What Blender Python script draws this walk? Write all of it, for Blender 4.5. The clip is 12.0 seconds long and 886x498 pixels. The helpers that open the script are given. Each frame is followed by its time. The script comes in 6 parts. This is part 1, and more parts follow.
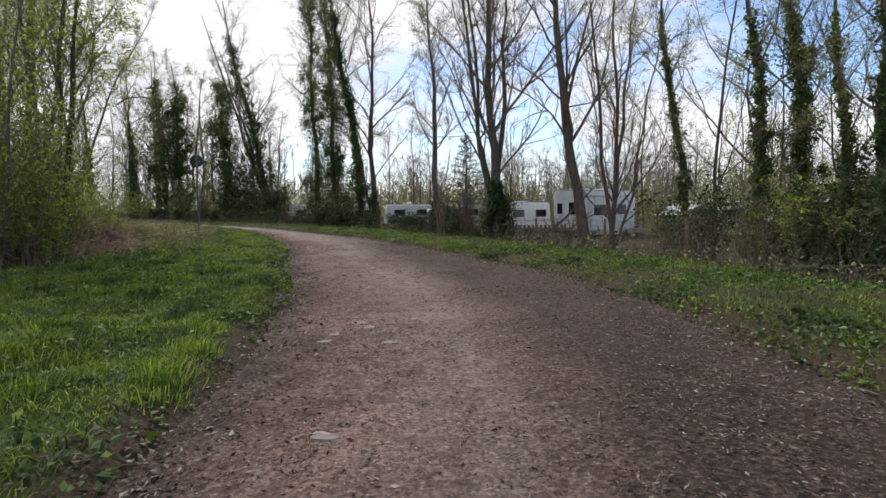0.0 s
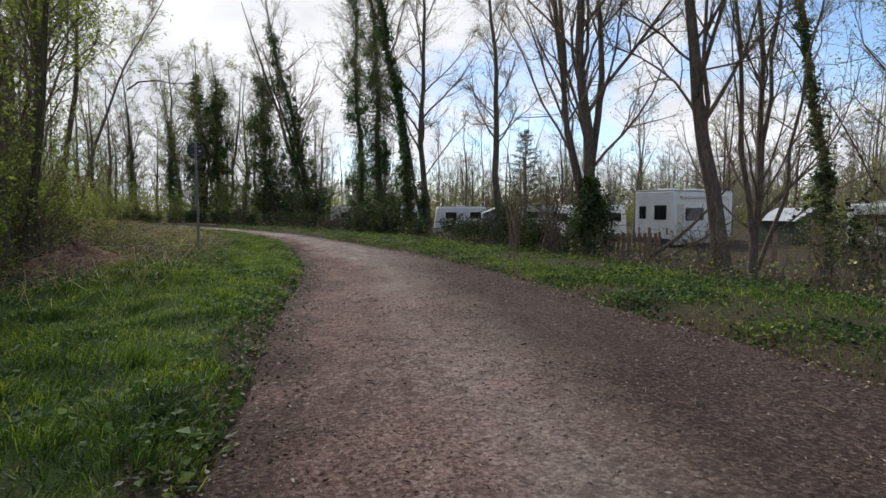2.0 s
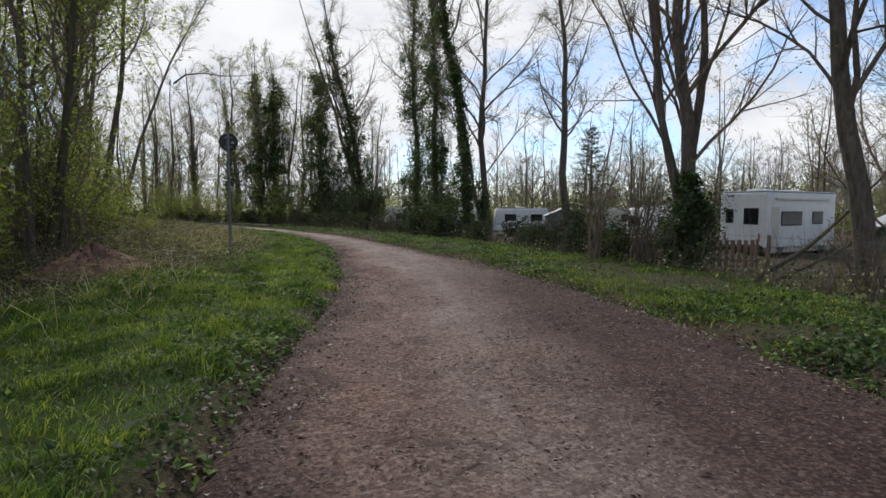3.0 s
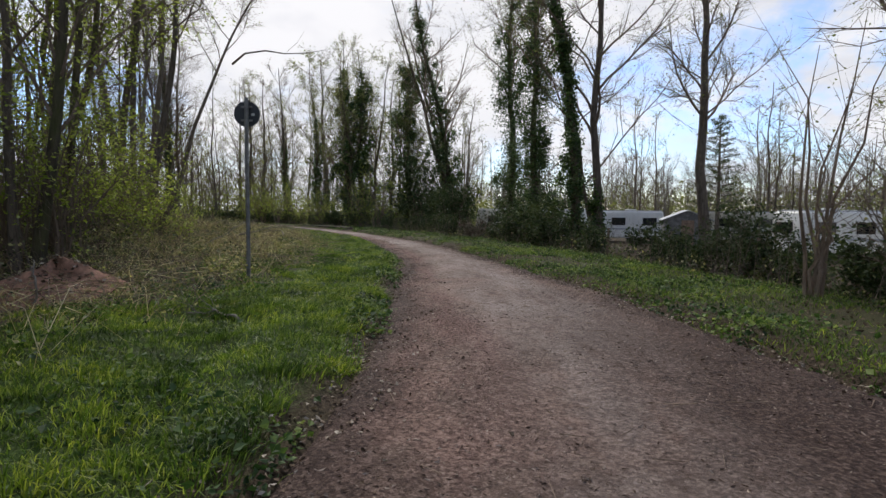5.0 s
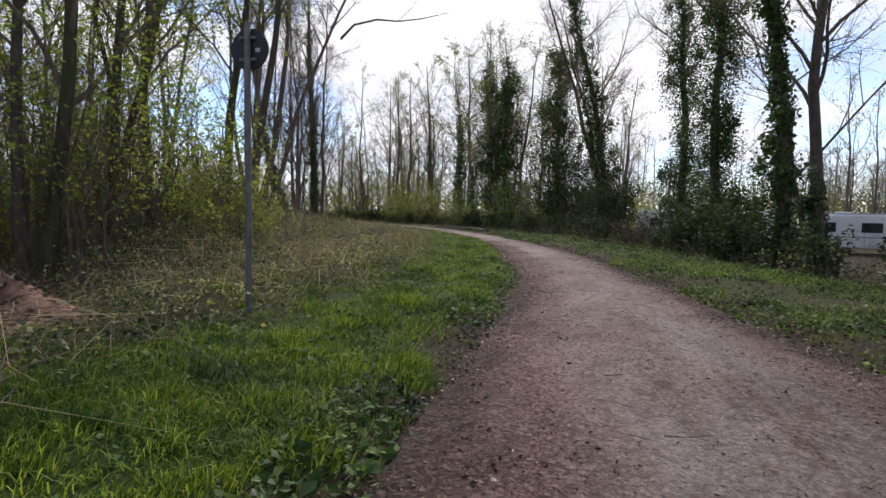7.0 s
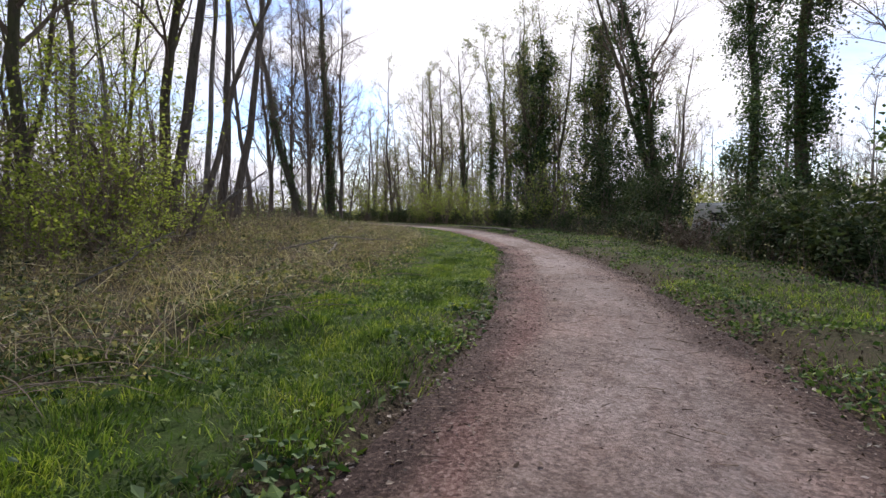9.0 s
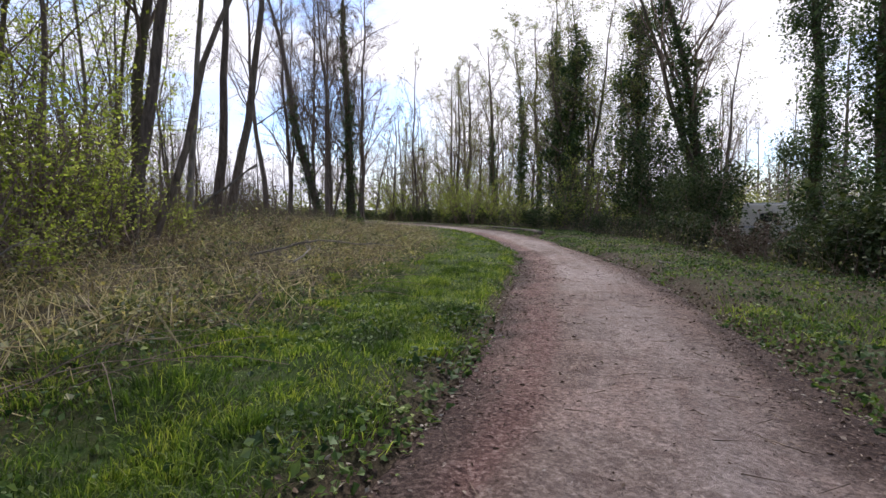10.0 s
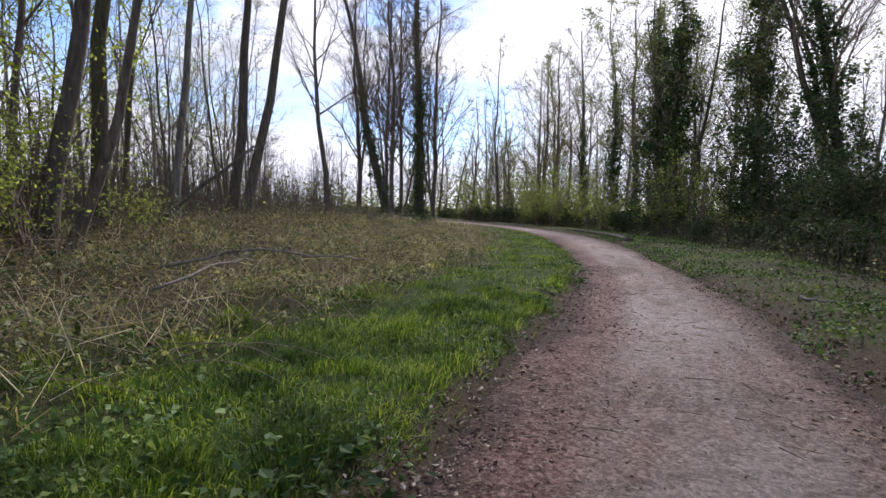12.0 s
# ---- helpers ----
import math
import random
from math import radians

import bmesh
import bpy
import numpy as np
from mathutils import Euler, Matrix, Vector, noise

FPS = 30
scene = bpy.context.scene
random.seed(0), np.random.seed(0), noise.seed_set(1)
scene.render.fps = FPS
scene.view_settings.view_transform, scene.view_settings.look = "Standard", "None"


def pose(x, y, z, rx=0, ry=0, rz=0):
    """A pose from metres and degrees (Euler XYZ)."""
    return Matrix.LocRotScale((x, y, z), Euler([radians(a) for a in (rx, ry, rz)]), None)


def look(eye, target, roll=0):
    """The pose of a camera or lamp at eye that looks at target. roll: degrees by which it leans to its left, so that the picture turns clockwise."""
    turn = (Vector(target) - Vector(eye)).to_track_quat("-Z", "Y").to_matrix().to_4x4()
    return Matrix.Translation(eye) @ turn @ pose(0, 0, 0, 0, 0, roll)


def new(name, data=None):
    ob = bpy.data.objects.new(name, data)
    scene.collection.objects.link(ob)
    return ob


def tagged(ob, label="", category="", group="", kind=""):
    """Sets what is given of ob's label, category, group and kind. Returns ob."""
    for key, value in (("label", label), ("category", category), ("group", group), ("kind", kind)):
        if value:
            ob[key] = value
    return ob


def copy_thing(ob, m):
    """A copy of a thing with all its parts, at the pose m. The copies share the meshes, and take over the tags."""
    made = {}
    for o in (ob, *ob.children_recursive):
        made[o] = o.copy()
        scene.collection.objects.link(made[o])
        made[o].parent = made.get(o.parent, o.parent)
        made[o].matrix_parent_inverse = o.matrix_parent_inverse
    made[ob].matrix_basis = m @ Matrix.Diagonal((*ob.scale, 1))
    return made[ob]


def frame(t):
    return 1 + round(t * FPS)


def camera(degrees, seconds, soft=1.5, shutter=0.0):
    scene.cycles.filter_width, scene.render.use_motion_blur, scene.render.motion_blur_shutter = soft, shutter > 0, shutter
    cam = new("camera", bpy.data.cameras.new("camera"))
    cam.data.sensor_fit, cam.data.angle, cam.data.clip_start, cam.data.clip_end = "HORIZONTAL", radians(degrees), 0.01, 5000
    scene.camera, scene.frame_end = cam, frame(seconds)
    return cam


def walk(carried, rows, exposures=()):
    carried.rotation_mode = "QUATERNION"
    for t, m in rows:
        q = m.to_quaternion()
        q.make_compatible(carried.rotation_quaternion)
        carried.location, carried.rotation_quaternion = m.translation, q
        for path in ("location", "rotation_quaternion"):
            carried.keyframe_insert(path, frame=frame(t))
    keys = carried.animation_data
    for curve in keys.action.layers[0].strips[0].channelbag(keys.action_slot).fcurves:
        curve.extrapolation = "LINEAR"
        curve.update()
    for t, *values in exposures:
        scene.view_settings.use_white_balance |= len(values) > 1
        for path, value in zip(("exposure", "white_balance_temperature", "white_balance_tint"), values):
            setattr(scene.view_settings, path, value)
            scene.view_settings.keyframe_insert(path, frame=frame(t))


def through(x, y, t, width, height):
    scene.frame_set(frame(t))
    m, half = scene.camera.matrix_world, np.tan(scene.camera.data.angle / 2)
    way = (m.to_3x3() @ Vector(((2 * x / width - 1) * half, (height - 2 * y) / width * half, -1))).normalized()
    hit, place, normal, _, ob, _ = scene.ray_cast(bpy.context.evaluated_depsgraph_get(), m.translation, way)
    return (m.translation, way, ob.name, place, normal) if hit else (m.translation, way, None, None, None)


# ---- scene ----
cam = camera(76.7, 12.0, soft=1.5)
# seconds, x, y, z, yaw, pitch, roll
ROWS = [
    (0.0, 0.000, 0.000, 1.131, 0.00, -4.31, 0.46),
    (0.5, -0.158, 1.397, 1.174, 0.72, -4.20, 0.43),
    (1.0, -0.338, 2.788, 1.181, 1.49, -4.20, 0.48),
    (1.5, -0.582, 4.168, 1.234, 3.07, -4.11, 0.32),
    (2.0, -0.794, 5.378, 1.226, 4.84, -4.13, 0.27),
    (2.5, -0.996, 6.554, 1.193, 7.64, -4.04, 0.16),
    (3.0, -1.225, 7.727, 1.211, 10.59, -3.96, -0.13),
    (3.2, -1.311, 8.202, 1.191, 11.87, -4.07, -0.35),
    (4.8, -2.256, 11.830, 1.189, 19.09, -3.89, -0.41),
    (5.0, -2.399, 12.256, 1.217, 20.03, -3.82, -0.49),
    (5.5, -2.745, 13.336, 1.208, 25.17, -3.82, -0.68),
    (6.0, -3.012, 14.381, 1.201, 29.21, -3.81, -0.71),
    (6.5, -3.299, 15.389, 1.181, 32.63, -3.84, -0.93),
    (7.0, -3.588, 16.379, 1.166, 35.65, -3.87, -0.93),
    (8.8, -4.823, 20.452, 1.218, 40.34, -3.95, 0.48),
    (9.0, -5.016, 20.871, 1.204, 40.59, -4.07, 0.34),
    (9.5, -5.514, 21.894, 1.190, 41.30, -4.14, 0.19),
    (10.0, -6.000, 22.886, 1.191, 43.99, -4.12, 0.10),
    (10.5, -6.430, 23.844, 1.199, 46.69, -4.07, -0.02),
    (11.0, -6.864, 24.705, 1.187, 49.55, -4.01, -0.31),
    (11.5, -7.304, 25.533, 1.177, 51.78, -4.07, -0.47),
    (12.0, -7.812, 26.340, 1.174, 53.58, -4.31, -1.01),
]
walk(cam, [(t, pose(x, y, z, 90 + pitch, roll, yaw)) for t, x, y, z, yaw, pitch, roll in ROWS],
     [(0.0, 0.08, 6400, 13), (3.0, -0.14, 6320, 10), (5.0, -0.15, 6350, 12), (7.0, 0.02, 6250, 15), (9.0, 0.24, 6230, 18), (12.0, 0.18, 6000, 19)])

# ---- sky, sun, exposure ----
SUN_AZ, SUN_EL = 33.0, 40.0  # degrees to the left of +y, and above the horizon
world = bpy.data.worlds.new("world")
scene.world = world
world.use_nodes = True
wt = world.node_tree
wt.nodes.clear()


def link(tree, a, b):
    tree.links.new(a, b)


def wnode(kind, **values):
    n = wt.nodes.new(kind)
    for k, v in values.items():
        n.inputs[k].default_value = v
    return n


sky = wt.nodes.new("ShaderNodeTexSky")
sky.sky_type = "NISHITA"
sky.sun_disc = False
sky.sun_elevation = radians(SUN_EL)
sky.sun_rotation = radians(360 - SUN_AZ)
sky.air_density, sky.dust_density, sky.ozone_density = 1.0, 0.2, 2.0
coord = wt.nodes.new("ShaderNodeTexCoord")
flat = wt.nodes.new("ShaderNodeMapping")
flat.inputs["Scale"].default_value = (1.0, 1.0, 2.2)
link(wt, coord.outputs["Generated"], flat.inputs["Vector"])
puffs = wnode("ShaderNodeTexNoise", Scale=2.3, Detail=8.0, Roughness=0.6, Distortion=0.3)
link(wt, flat.outputs[0], puffs.inputs["Vector"])
cover = wt.nodes.new("ShaderNodeMapRange")
cover.interpolation_type = "SMOOTHSTEP"
for k, v in (("From Min", 0.43), ("From Max", 0.60)):
    cover.inputs[k].default_value = v
# cloud thickens and whitens towards the veiled sun
sun_way = wt.nodes.new("ShaderNodeVectorMath")
sun_way.operation = "DOT_PRODUCT"
link(wt, coord.outputs["Generated"], sun_way.inputs[0])
sun_way.inputs[1].default_value = (-math.sin(radians(SUN_AZ)) * math.cos(radians(SUN_EL)), math.cos(radians(SUN_AZ)) * math.cos(radians(SUN_EL)), math.sin(radians(SUN_EL)))
veil = wt.nodes.new("ShaderNodeMapRange")
veil.interpolation_type = "SMOOTHSTEP"
for k, v in (("From Min", 0.74), ("From Max", 1.0), ("To Max", 0.22)):
    veil.inputs[k].default_value = v
link(wt, sun_way.outputs["Value"], veil.inputs["Value"])
thick = wt.nodes.new("ShaderNodeMath")
link(wt, puffs.outputs["Fac"], thick.inputs[0])
link(wt, veil.outputs[0], thick.inputs[1])
# and closes up towards the horizon
height = wt.nodes.new("ShaderNodeSeparateXYZ")
link(wt, coord.outputs["Generated"], height.inputs[0])
low = wt.nodes.new("ShaderNodeMapRange")
low.interpolation_type = "SMOOTHSTEP"
for k, v in (("From Min", 0.02), ("From Max", 0.30), ("To Min", 0.10), ("To Max", 0.0)):
    low.inputs[k].default_value = v
link(wt, height.outputs["Z"], low.inputs["Value"])
closed = wt.nodes.new("ShaderNodeMath")
link(wt, thick.outputs[0], closed.inputs[0])
link(wt, low.outputs[0], closed.inputs[1])
link(wt, closed.outputs[0], cover.inputs["Value"])
shade = wnode("ShaderNodeTexNoise", Scale=4.0, Detail=6.0, Roughness=0.6)
link(wt, flat.outputs[0], shade.inputs["Vector"])
cloud = wt.nodes.new("ShaderNodeValToRGB")
cloud.color_ramp.elements[0].position, cloud.color_ramp.elements[0].color = 0.3, (6.8, 7.1, 7.8, 1)
cloud.color_ramp.elements[1].position, cloud.color_ramp.elements[1].color = 0.65, (10.8, 10.7, 10.7, 1)
lit_side = wt.nodes.new("ShaderNodeMath")
link(wt, shade.outputs["Fac"], lit_side.inputs[0])
link(wt, veil.outputs[0], lit_side.inputs[1])
link(wt, lit_side.outputs[0], cloud.inputs["Fac"])
both = wt.nodes.new("ShaderNodeMix")
both.data_type = "RGBA"
brighter = wt.nodes.new("ShaderNodeMix")
brighter.data_type, brighter.blend_type = "RGBA", "MULTIPLY"
brighter.inputs[0].default_value = 1.0
brighter.inputs[7].default_value = (1.65, 1.72, 1.85, 1)
link(wt, sky.outputs[0], brighter.inputs[6])
link(wt, cover.outputs[0], both.inputs[0])
link(wt, brighter.outputs[2], both.inputs[6])
link(wt, cloud.outputs[0], both.inputs[7])
back = wnode("ShaderNodeBackground", Strength=0.1)
link(wt, both.outputs[2], back.inputs["Color"])
wout = wt.nodes.new("ShaderNodeOutputWorld")
link(wt, back.outputs[0], wout.inputs["Surface"])

sun_data = bpy.data.lights.new("sun", "SUN")
sun_data.energy, sun_data.angle, sun_data.color = 3.7, radians(9), (1.0, 0.94, 0.86)
sun = new("sun", sun_data)
az, el = radians(SUN_AZ), radians(SUN_EL)
sun.matrix_world = look((0, 0, 30), (math.sin(az) * math.cos(el), -math.cos(az) * math.cos(el), 30 - math.sin(el)))

# ---- materials ----


class Nodes:
    """Short hand for one node material."""

    def __init__(self, name):
        self.mat = bpy.data.materials.new(name)
        self.mat.use_nodes = True
        self.t = self.mat.node_tree
        self.b = self.t.nodes["Principled BSDF"]
        self.out = self.t.nodes["Material Output"]
        self.c = self.t.nodes.new("ShaderNodeTexCoord")

    def put(self, a, b):
        self.t.links.new(a, b)

    def noise(self, scale, detail=4.0, rough=0.55, stretch=(1, 1, 1), warp=0.0):
        m = self.t.nodes.new("ShaderNodeMapping")
        m.inputs["Scale"].default_value = stretch
        self.put(self.c.outputs["Object"], m.inputs["Vector"])
        n = self.t.nodes.new("ShaderNodeTexNoise")
        for k, v in (("Scale", scale), ("Detail", detail), ("Roughness", rough), ("Distortion", warp)):
            n.inputs[k].default_value = v
        self.put(m.outputs[0], n.inputs["Vector"])
        return n.outputs["Fac"]

    def ramp(self, fac, *stops):
        r = self.t.nodes.new("ShaderNodeValToRGB")
        e = r.color_ramp.elements
        while len(e) < len(stops):
            e.new(0.5)
        for i, (p, col) in enumerate(stops):
            e[i].position = p
            e[i].color = (*col, 1) if len(col) == 3 else col
        self.put(fac, r.inputs["Fac"])
        return r.outputs["Color"]

    def mix(self, fac, a, b, how="MIX"):
        m = self.t.nodes.new("ShaderNodeMix")
        m.data_type, m.blend_type = "RGBA", how
        for slot, v in ((0, fac), (6, a), (7, b)):
            if isinstance(v, (int, float)):
                m.inputs[slot].default_value = v
            elif isinstance(v, tuple):
                m.inputs[slot].default_value = (*v, 1)
            else:
                self.put(v, m.inputs[slot])
        return m.outputs[2]

    def island(self):
        return self.t.nodes.new("ShaderNodeNewGeometry").outputs["Random Per Island"]

    def object_random(self):
        return self.t.nodes.new("ShaderNodeObjectInfo").outputs["Random"]

    def attribute(self, name):
        a = self.t.nodes.new("ShaderNodeAttribute")
        a.attribute_name = name
        return a.outputs["Fac"]

    def bump(self, height, strength=0.5, distance=0.02):
        n = self.t.nodes.new("ShaderNodeBump")
        n.inputs["Strength"].default_value, n.inputs["Distance"].default_value = strength, distance
        self.put(height, n.inputs["Height"])
        self.put(n.outputs[0], self.b.inputs["Normal"])

    def done(self, colour, rough=0.8, metal=0.0, gloss=0.3):
        if isinstance(colour, tuple):
            self.b.inputs["Base Color"].default_value = (*colour, 1)
        else:
            self.put(colour, self.b.inputs["Base Color"])
        self.b.inputs["Roughness"].default_value = rough
        self.b.inputs["Metallic"].default_value = metal
        self.b.inputs["Specular IOR Level"].default_value = gloss
        return self.mat


def bark(name, dark, light, moss, amount):
    n = Nodes(name)
    grain = n.noise(14, 6, 0.65, (1, 1, 0.22), 0.6)
    patch = n.noise(1.6, 4, 0.6, (1, 1, 0.5))
    col = n.ramp(grain, (0.3, dark), (0.7, light))
    col = n.mix(n.ramp(patch, (0.62 - amount, (0, 0, 0)), (0.80 - amount, (0.75, 0.75, 0.75))), col, moss)
    tone = n.ramp(n.object_random(), (0.0, (0.75, 0.75, 0.75)), (1.0, (1.15, 1.12, 1.08)))
    col = n.mix(1.0, col, tone, "MULTIPLY")
    n.bump(grain, 0.9, 0.03)
    return n.done(col, 0.9, gloss=0.2)


def leafy(name, dark, light, pale, through=0.35, rough=0.55, gloss=0.3, patch=None):
    n = Nodes(name)
    col = n.ramp(n.island(), (0.0, dark), (0.55, light), (1.0, pale))
    big = n.ramp(n.noise(0.7, 3), (0.3, (0.75, 0.75, 0.75)), (0.7, (1.2, 1.2, 1.15)))
    col = n.mix(1.0, col, big, "MULTIPLY")
    # uneven hue; the dark patches also stand in for shade between clumps
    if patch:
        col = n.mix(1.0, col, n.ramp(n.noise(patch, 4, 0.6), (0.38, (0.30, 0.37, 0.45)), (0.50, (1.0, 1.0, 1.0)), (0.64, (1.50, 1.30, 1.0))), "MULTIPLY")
    n.done(col, rough, gloss=gloss)
    lit = n.t.nodes.new("ShaderNodeBsdfTranslucent")
    n.put(n.mix(1.0, col, (1.25, 1.25, 0.7), "MULTIPLY"), lit.inputs["Color"])
    m = n.t.nodes.new("ShaderNodeMixShader")
    m.inputs[0].default_value = through
    n.put(n.b.outputs[0], m.inputs[1])
    n.put(lit.outputs[0], m.inputs[2])
    n.put(m.outputs[0], n.out.inputs["Surface"])
    return n.mat


def plain(name, colour, rough=0.6, metal=0.0, wear=0.12, scale=3.0, gloss=0.4):
    n = Nodes(name)
    low = tuple(c * (1 - 2 * wear) for c in colour)
    col = n.ramp(n.noise(scale, 6, 0.65), (0.35, low), (0.65, colour))
    n.bump(n.noise(scale * 14, 3), 0.15, 0.004)
    return n.done(col, rough, metal, gloss)


BARK = bark("grey_brown_bark", (0.06, 0.049, 0.039), (0.21, 0.174, 0.140), (0.10, 0.11, 0.05), 0.04)
BARK_GREEN = bark("mossy_bark", (0.045, 0.038, 0.027), (0.145, 0.122, 0.085), (0.10, 0.115, 0.035), 0.16)
BARK_PALE = bark("pale_bark", (0.09, 0.08, 0.07), (0.27, 0.245, 0.21), (0.13, 0.135, 0.07), 0.0)
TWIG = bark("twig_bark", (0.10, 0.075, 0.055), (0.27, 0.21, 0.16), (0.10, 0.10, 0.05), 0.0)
# far twigs: the pale haze of distance put into the bark colour
HAZY_FAR_TWIG = bark("hazy_far_twig_bark", (0.22, 0.19, 0.16), (0.34, 0.295, 0.25), (0.24, 0.24, 0.15), 0.08)
SPRING = leafy("spring_leaf", (0.13, 0.18, 0.032), (0.26, 0.32, 0.065), (0.44, 0.49, 0.17), 0.62)
SPRING_PALE = leafy("pale_budding_leaf", (0.13, 0.16, 0.05), (0.22, 0.25, 0.09), (0.33, 0.35, 0.16), 0.45)
IVY = leafy("ivy_leaf", (0.022, 0.045, 0.015), (0.055, 0.10, 0.028), (0.125, 0.18, 0.065), 0.3, 0.45, 0.35)
EVERGREEN = leafy("evergreen_leaf", (0.026, 0.042, 0.018), (0.055, 0.08, 0.032), (0.11, 0.135, 0.06), 0.2, 0.7, 0.12)
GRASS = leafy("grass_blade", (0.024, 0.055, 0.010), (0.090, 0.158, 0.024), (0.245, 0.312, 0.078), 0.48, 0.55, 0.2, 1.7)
STRAW = leafy("dead_stalk", (0.14, 0.11, 0.06), (0.34, 0.285, 0.165), (0.60, 0.53, 0.36), 0.3, 0.8, 0.15)
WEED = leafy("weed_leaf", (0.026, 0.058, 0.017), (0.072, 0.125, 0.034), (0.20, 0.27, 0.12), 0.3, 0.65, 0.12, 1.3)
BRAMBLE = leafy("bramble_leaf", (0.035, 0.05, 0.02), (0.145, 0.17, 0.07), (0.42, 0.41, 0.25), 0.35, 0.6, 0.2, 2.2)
LITTER = leafy("fallen_leaf", (0.04, 0.026, 0.017), (0.13, 0.09, 0.062), (0.40, 0.35, 0.29), 0.05, 0.8, 0.15)
# darker copy of the litter, the shade under the trees put into its colour
SHADED_LITTER = leafy("shaded_fallen_leaf", (0.025, 0.016, 0.011), (0.075, 0.05, 0.034), (0.19, 0.145, 0.105), 0.05, 0.8, 0.15)
CHIP = leafy("trodden_chip", (0.022, 0.014, 0.010), (0.125, 0.086, 0.066), (0.40, 0.33, 0.275), 0.0, 0.9, 0.1)
FARLEAF = leafy("far_leaf", (0.13, 0.16, 0.055), (0.22, 0.24, 0.09), (0.33, 0.33, 0.16), 0.5)


def path_material():
    n = Nodes("trodden_gravel_path")
    lane = n.t.nodes.new("ShaderNodeAttribute")
    lane.attribute_name = "lane"

    def laid(scale, detail, rough_, stretch, warp=0.0):
        m = n.t.nodes.new("ShaderNodeMapping")
        m.inputs["Scale"].default_value = stretch
        n.put(lane.outputs["Vector"], m.inputs["Vector"])
        t = n.t.nodes.new("ShaderNodeTexNoise")
        for k, v in (("Scale", scale), ("Detail", detail), ("Roughness", rough_), ("Distortion", warp)):
            t.inputs[k].default_value = v
        n.put(m.outputs[0], t.inputs["Vector"])
        return t.outputs["Fac"]

    grit = n.t.nodes.new("ShaderNodeTexVoronoi")
    grit.inputs["Scale"].default_value = 42
    n.put(n.c.outputs["Object"], grit.inputs["Vector"])
    bits = n.t.nodes.new("ShaderNodeSeparateColor")
    n.put(grit.outputs["Color"], bits.inputs[0])
    fine = n.mix(0.16, n.noise(38, 8, 0.78), bits.outputs[0])
    mid = n.noise(7, 8, 0.72, warp=0.4)
    streak = laid(1.6, 7, 0.68, (1.6, 0.35, 1), 0.5)
    big = n.noise(0.75, 5, 0.65, warp=0.8)
    col = n.ramp(fine, (0.34, (0.050, 0.034, 0.028)), (0.50, (0.152, 0.106, 0.083)), (0.70, (0.35, 0.28, 0.235)))
    col = n.mix(n.ramp(mid, (0.49, (0, 0, 0)), (0.57, (0.9, 0.9, 0.9))), col, (0.088, 0.060, 0.048))
    earth = n.ramp(big, (0.44, (0, 0, 0)), (0.60, (0.85, 0.85, 0.85)))
    col = n.mix(earth, col, n.ramp(fine, (0.37, (0.06, 0.034, 0.027)), (0.63, (0.34, 0.23, 0.185))))
    pale = n.ramp(fine, (0.31, (0.16, 0.128, 0.112)), (0.50, (0.29, 0.245, 0.22)), (0.70, (0.46, 0.40, 0.368)))
    pale = n.mix(n.ramp(mid, (0.52, (0, 0, 0)), (0.64, (0.75, 0.75, 0.75))), pale, (0.15, 0.108, 0.090))
    worn = n.mix(1.0, n.attribute("track"), n.ramp(streak, (0.36, (0.30, 0.30, 0.30)), (0.54, (1.1, 1.1, 1.1))), "MULTIPLY")
    col = n.mix(worn, col, pale)
    red = n.mix(1.0, n.attribute("red"), n.ramp(streak, (0.38, (0.25, 0.25, 0.25)), (0.55, (1, 1, 1))), "MULTIPLY")
    col = n.mix(red, col, n.ramp(fine, (0.37, (0.05, 0.024, 0.021)), (0.52, (0.148, 0.083, 0.068)), (0.66, (0.31, 0.22, 0.19))))
    # margin soil; also carries the darkening painted for shade on the near right
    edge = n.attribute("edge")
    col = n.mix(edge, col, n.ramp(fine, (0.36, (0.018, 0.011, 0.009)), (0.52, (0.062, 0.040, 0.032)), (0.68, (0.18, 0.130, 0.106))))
    stain = n.ramp(laid(0.8, 5, 0.6, (1, 0.5, 1), 0.8), (0.35, (0.80, 0.78, 0.77)), (0.65, (1.12, 1.12, 1.12)))
    col = n.mix(1.0, col, stain, "MULTIPLY")
    n.bump(n.mix(0.6, fine, mid), 0.95, 0.05)
    return n.done(col, 0.92, gloss=0.15)


def ground_material():
    n = Nodes("woodland_ground")
    fine = n.noise(55, 5, 0.7)
    mid = n.noise(5, 5, 0.65)
    soil = n.ramp(fine, (0.3, (0.018, 0.013, 0.009)), (0.55, (0.068, 0.050, 0.033)), (0.8, (0.18, 0.14, 0.095)))
    moss = n.ramp(fine, (0.3, (0.018, 0.033, 0.007)), (0.7, (0.062, 0.10, 0.022)))
    green = n.mix(1.0, n.attribute("green"), n.ramp(mid, (0.3, (0.45, 0.45, 0.45)), (0.6, (1.2, 1.2, 1.2))), "MULTIPLY")
    col = n.mix(green, soil, moss)
    n.bump(fine, 0.8, 0.03)
    return n.done(col, 0.95, gloss=0.1)


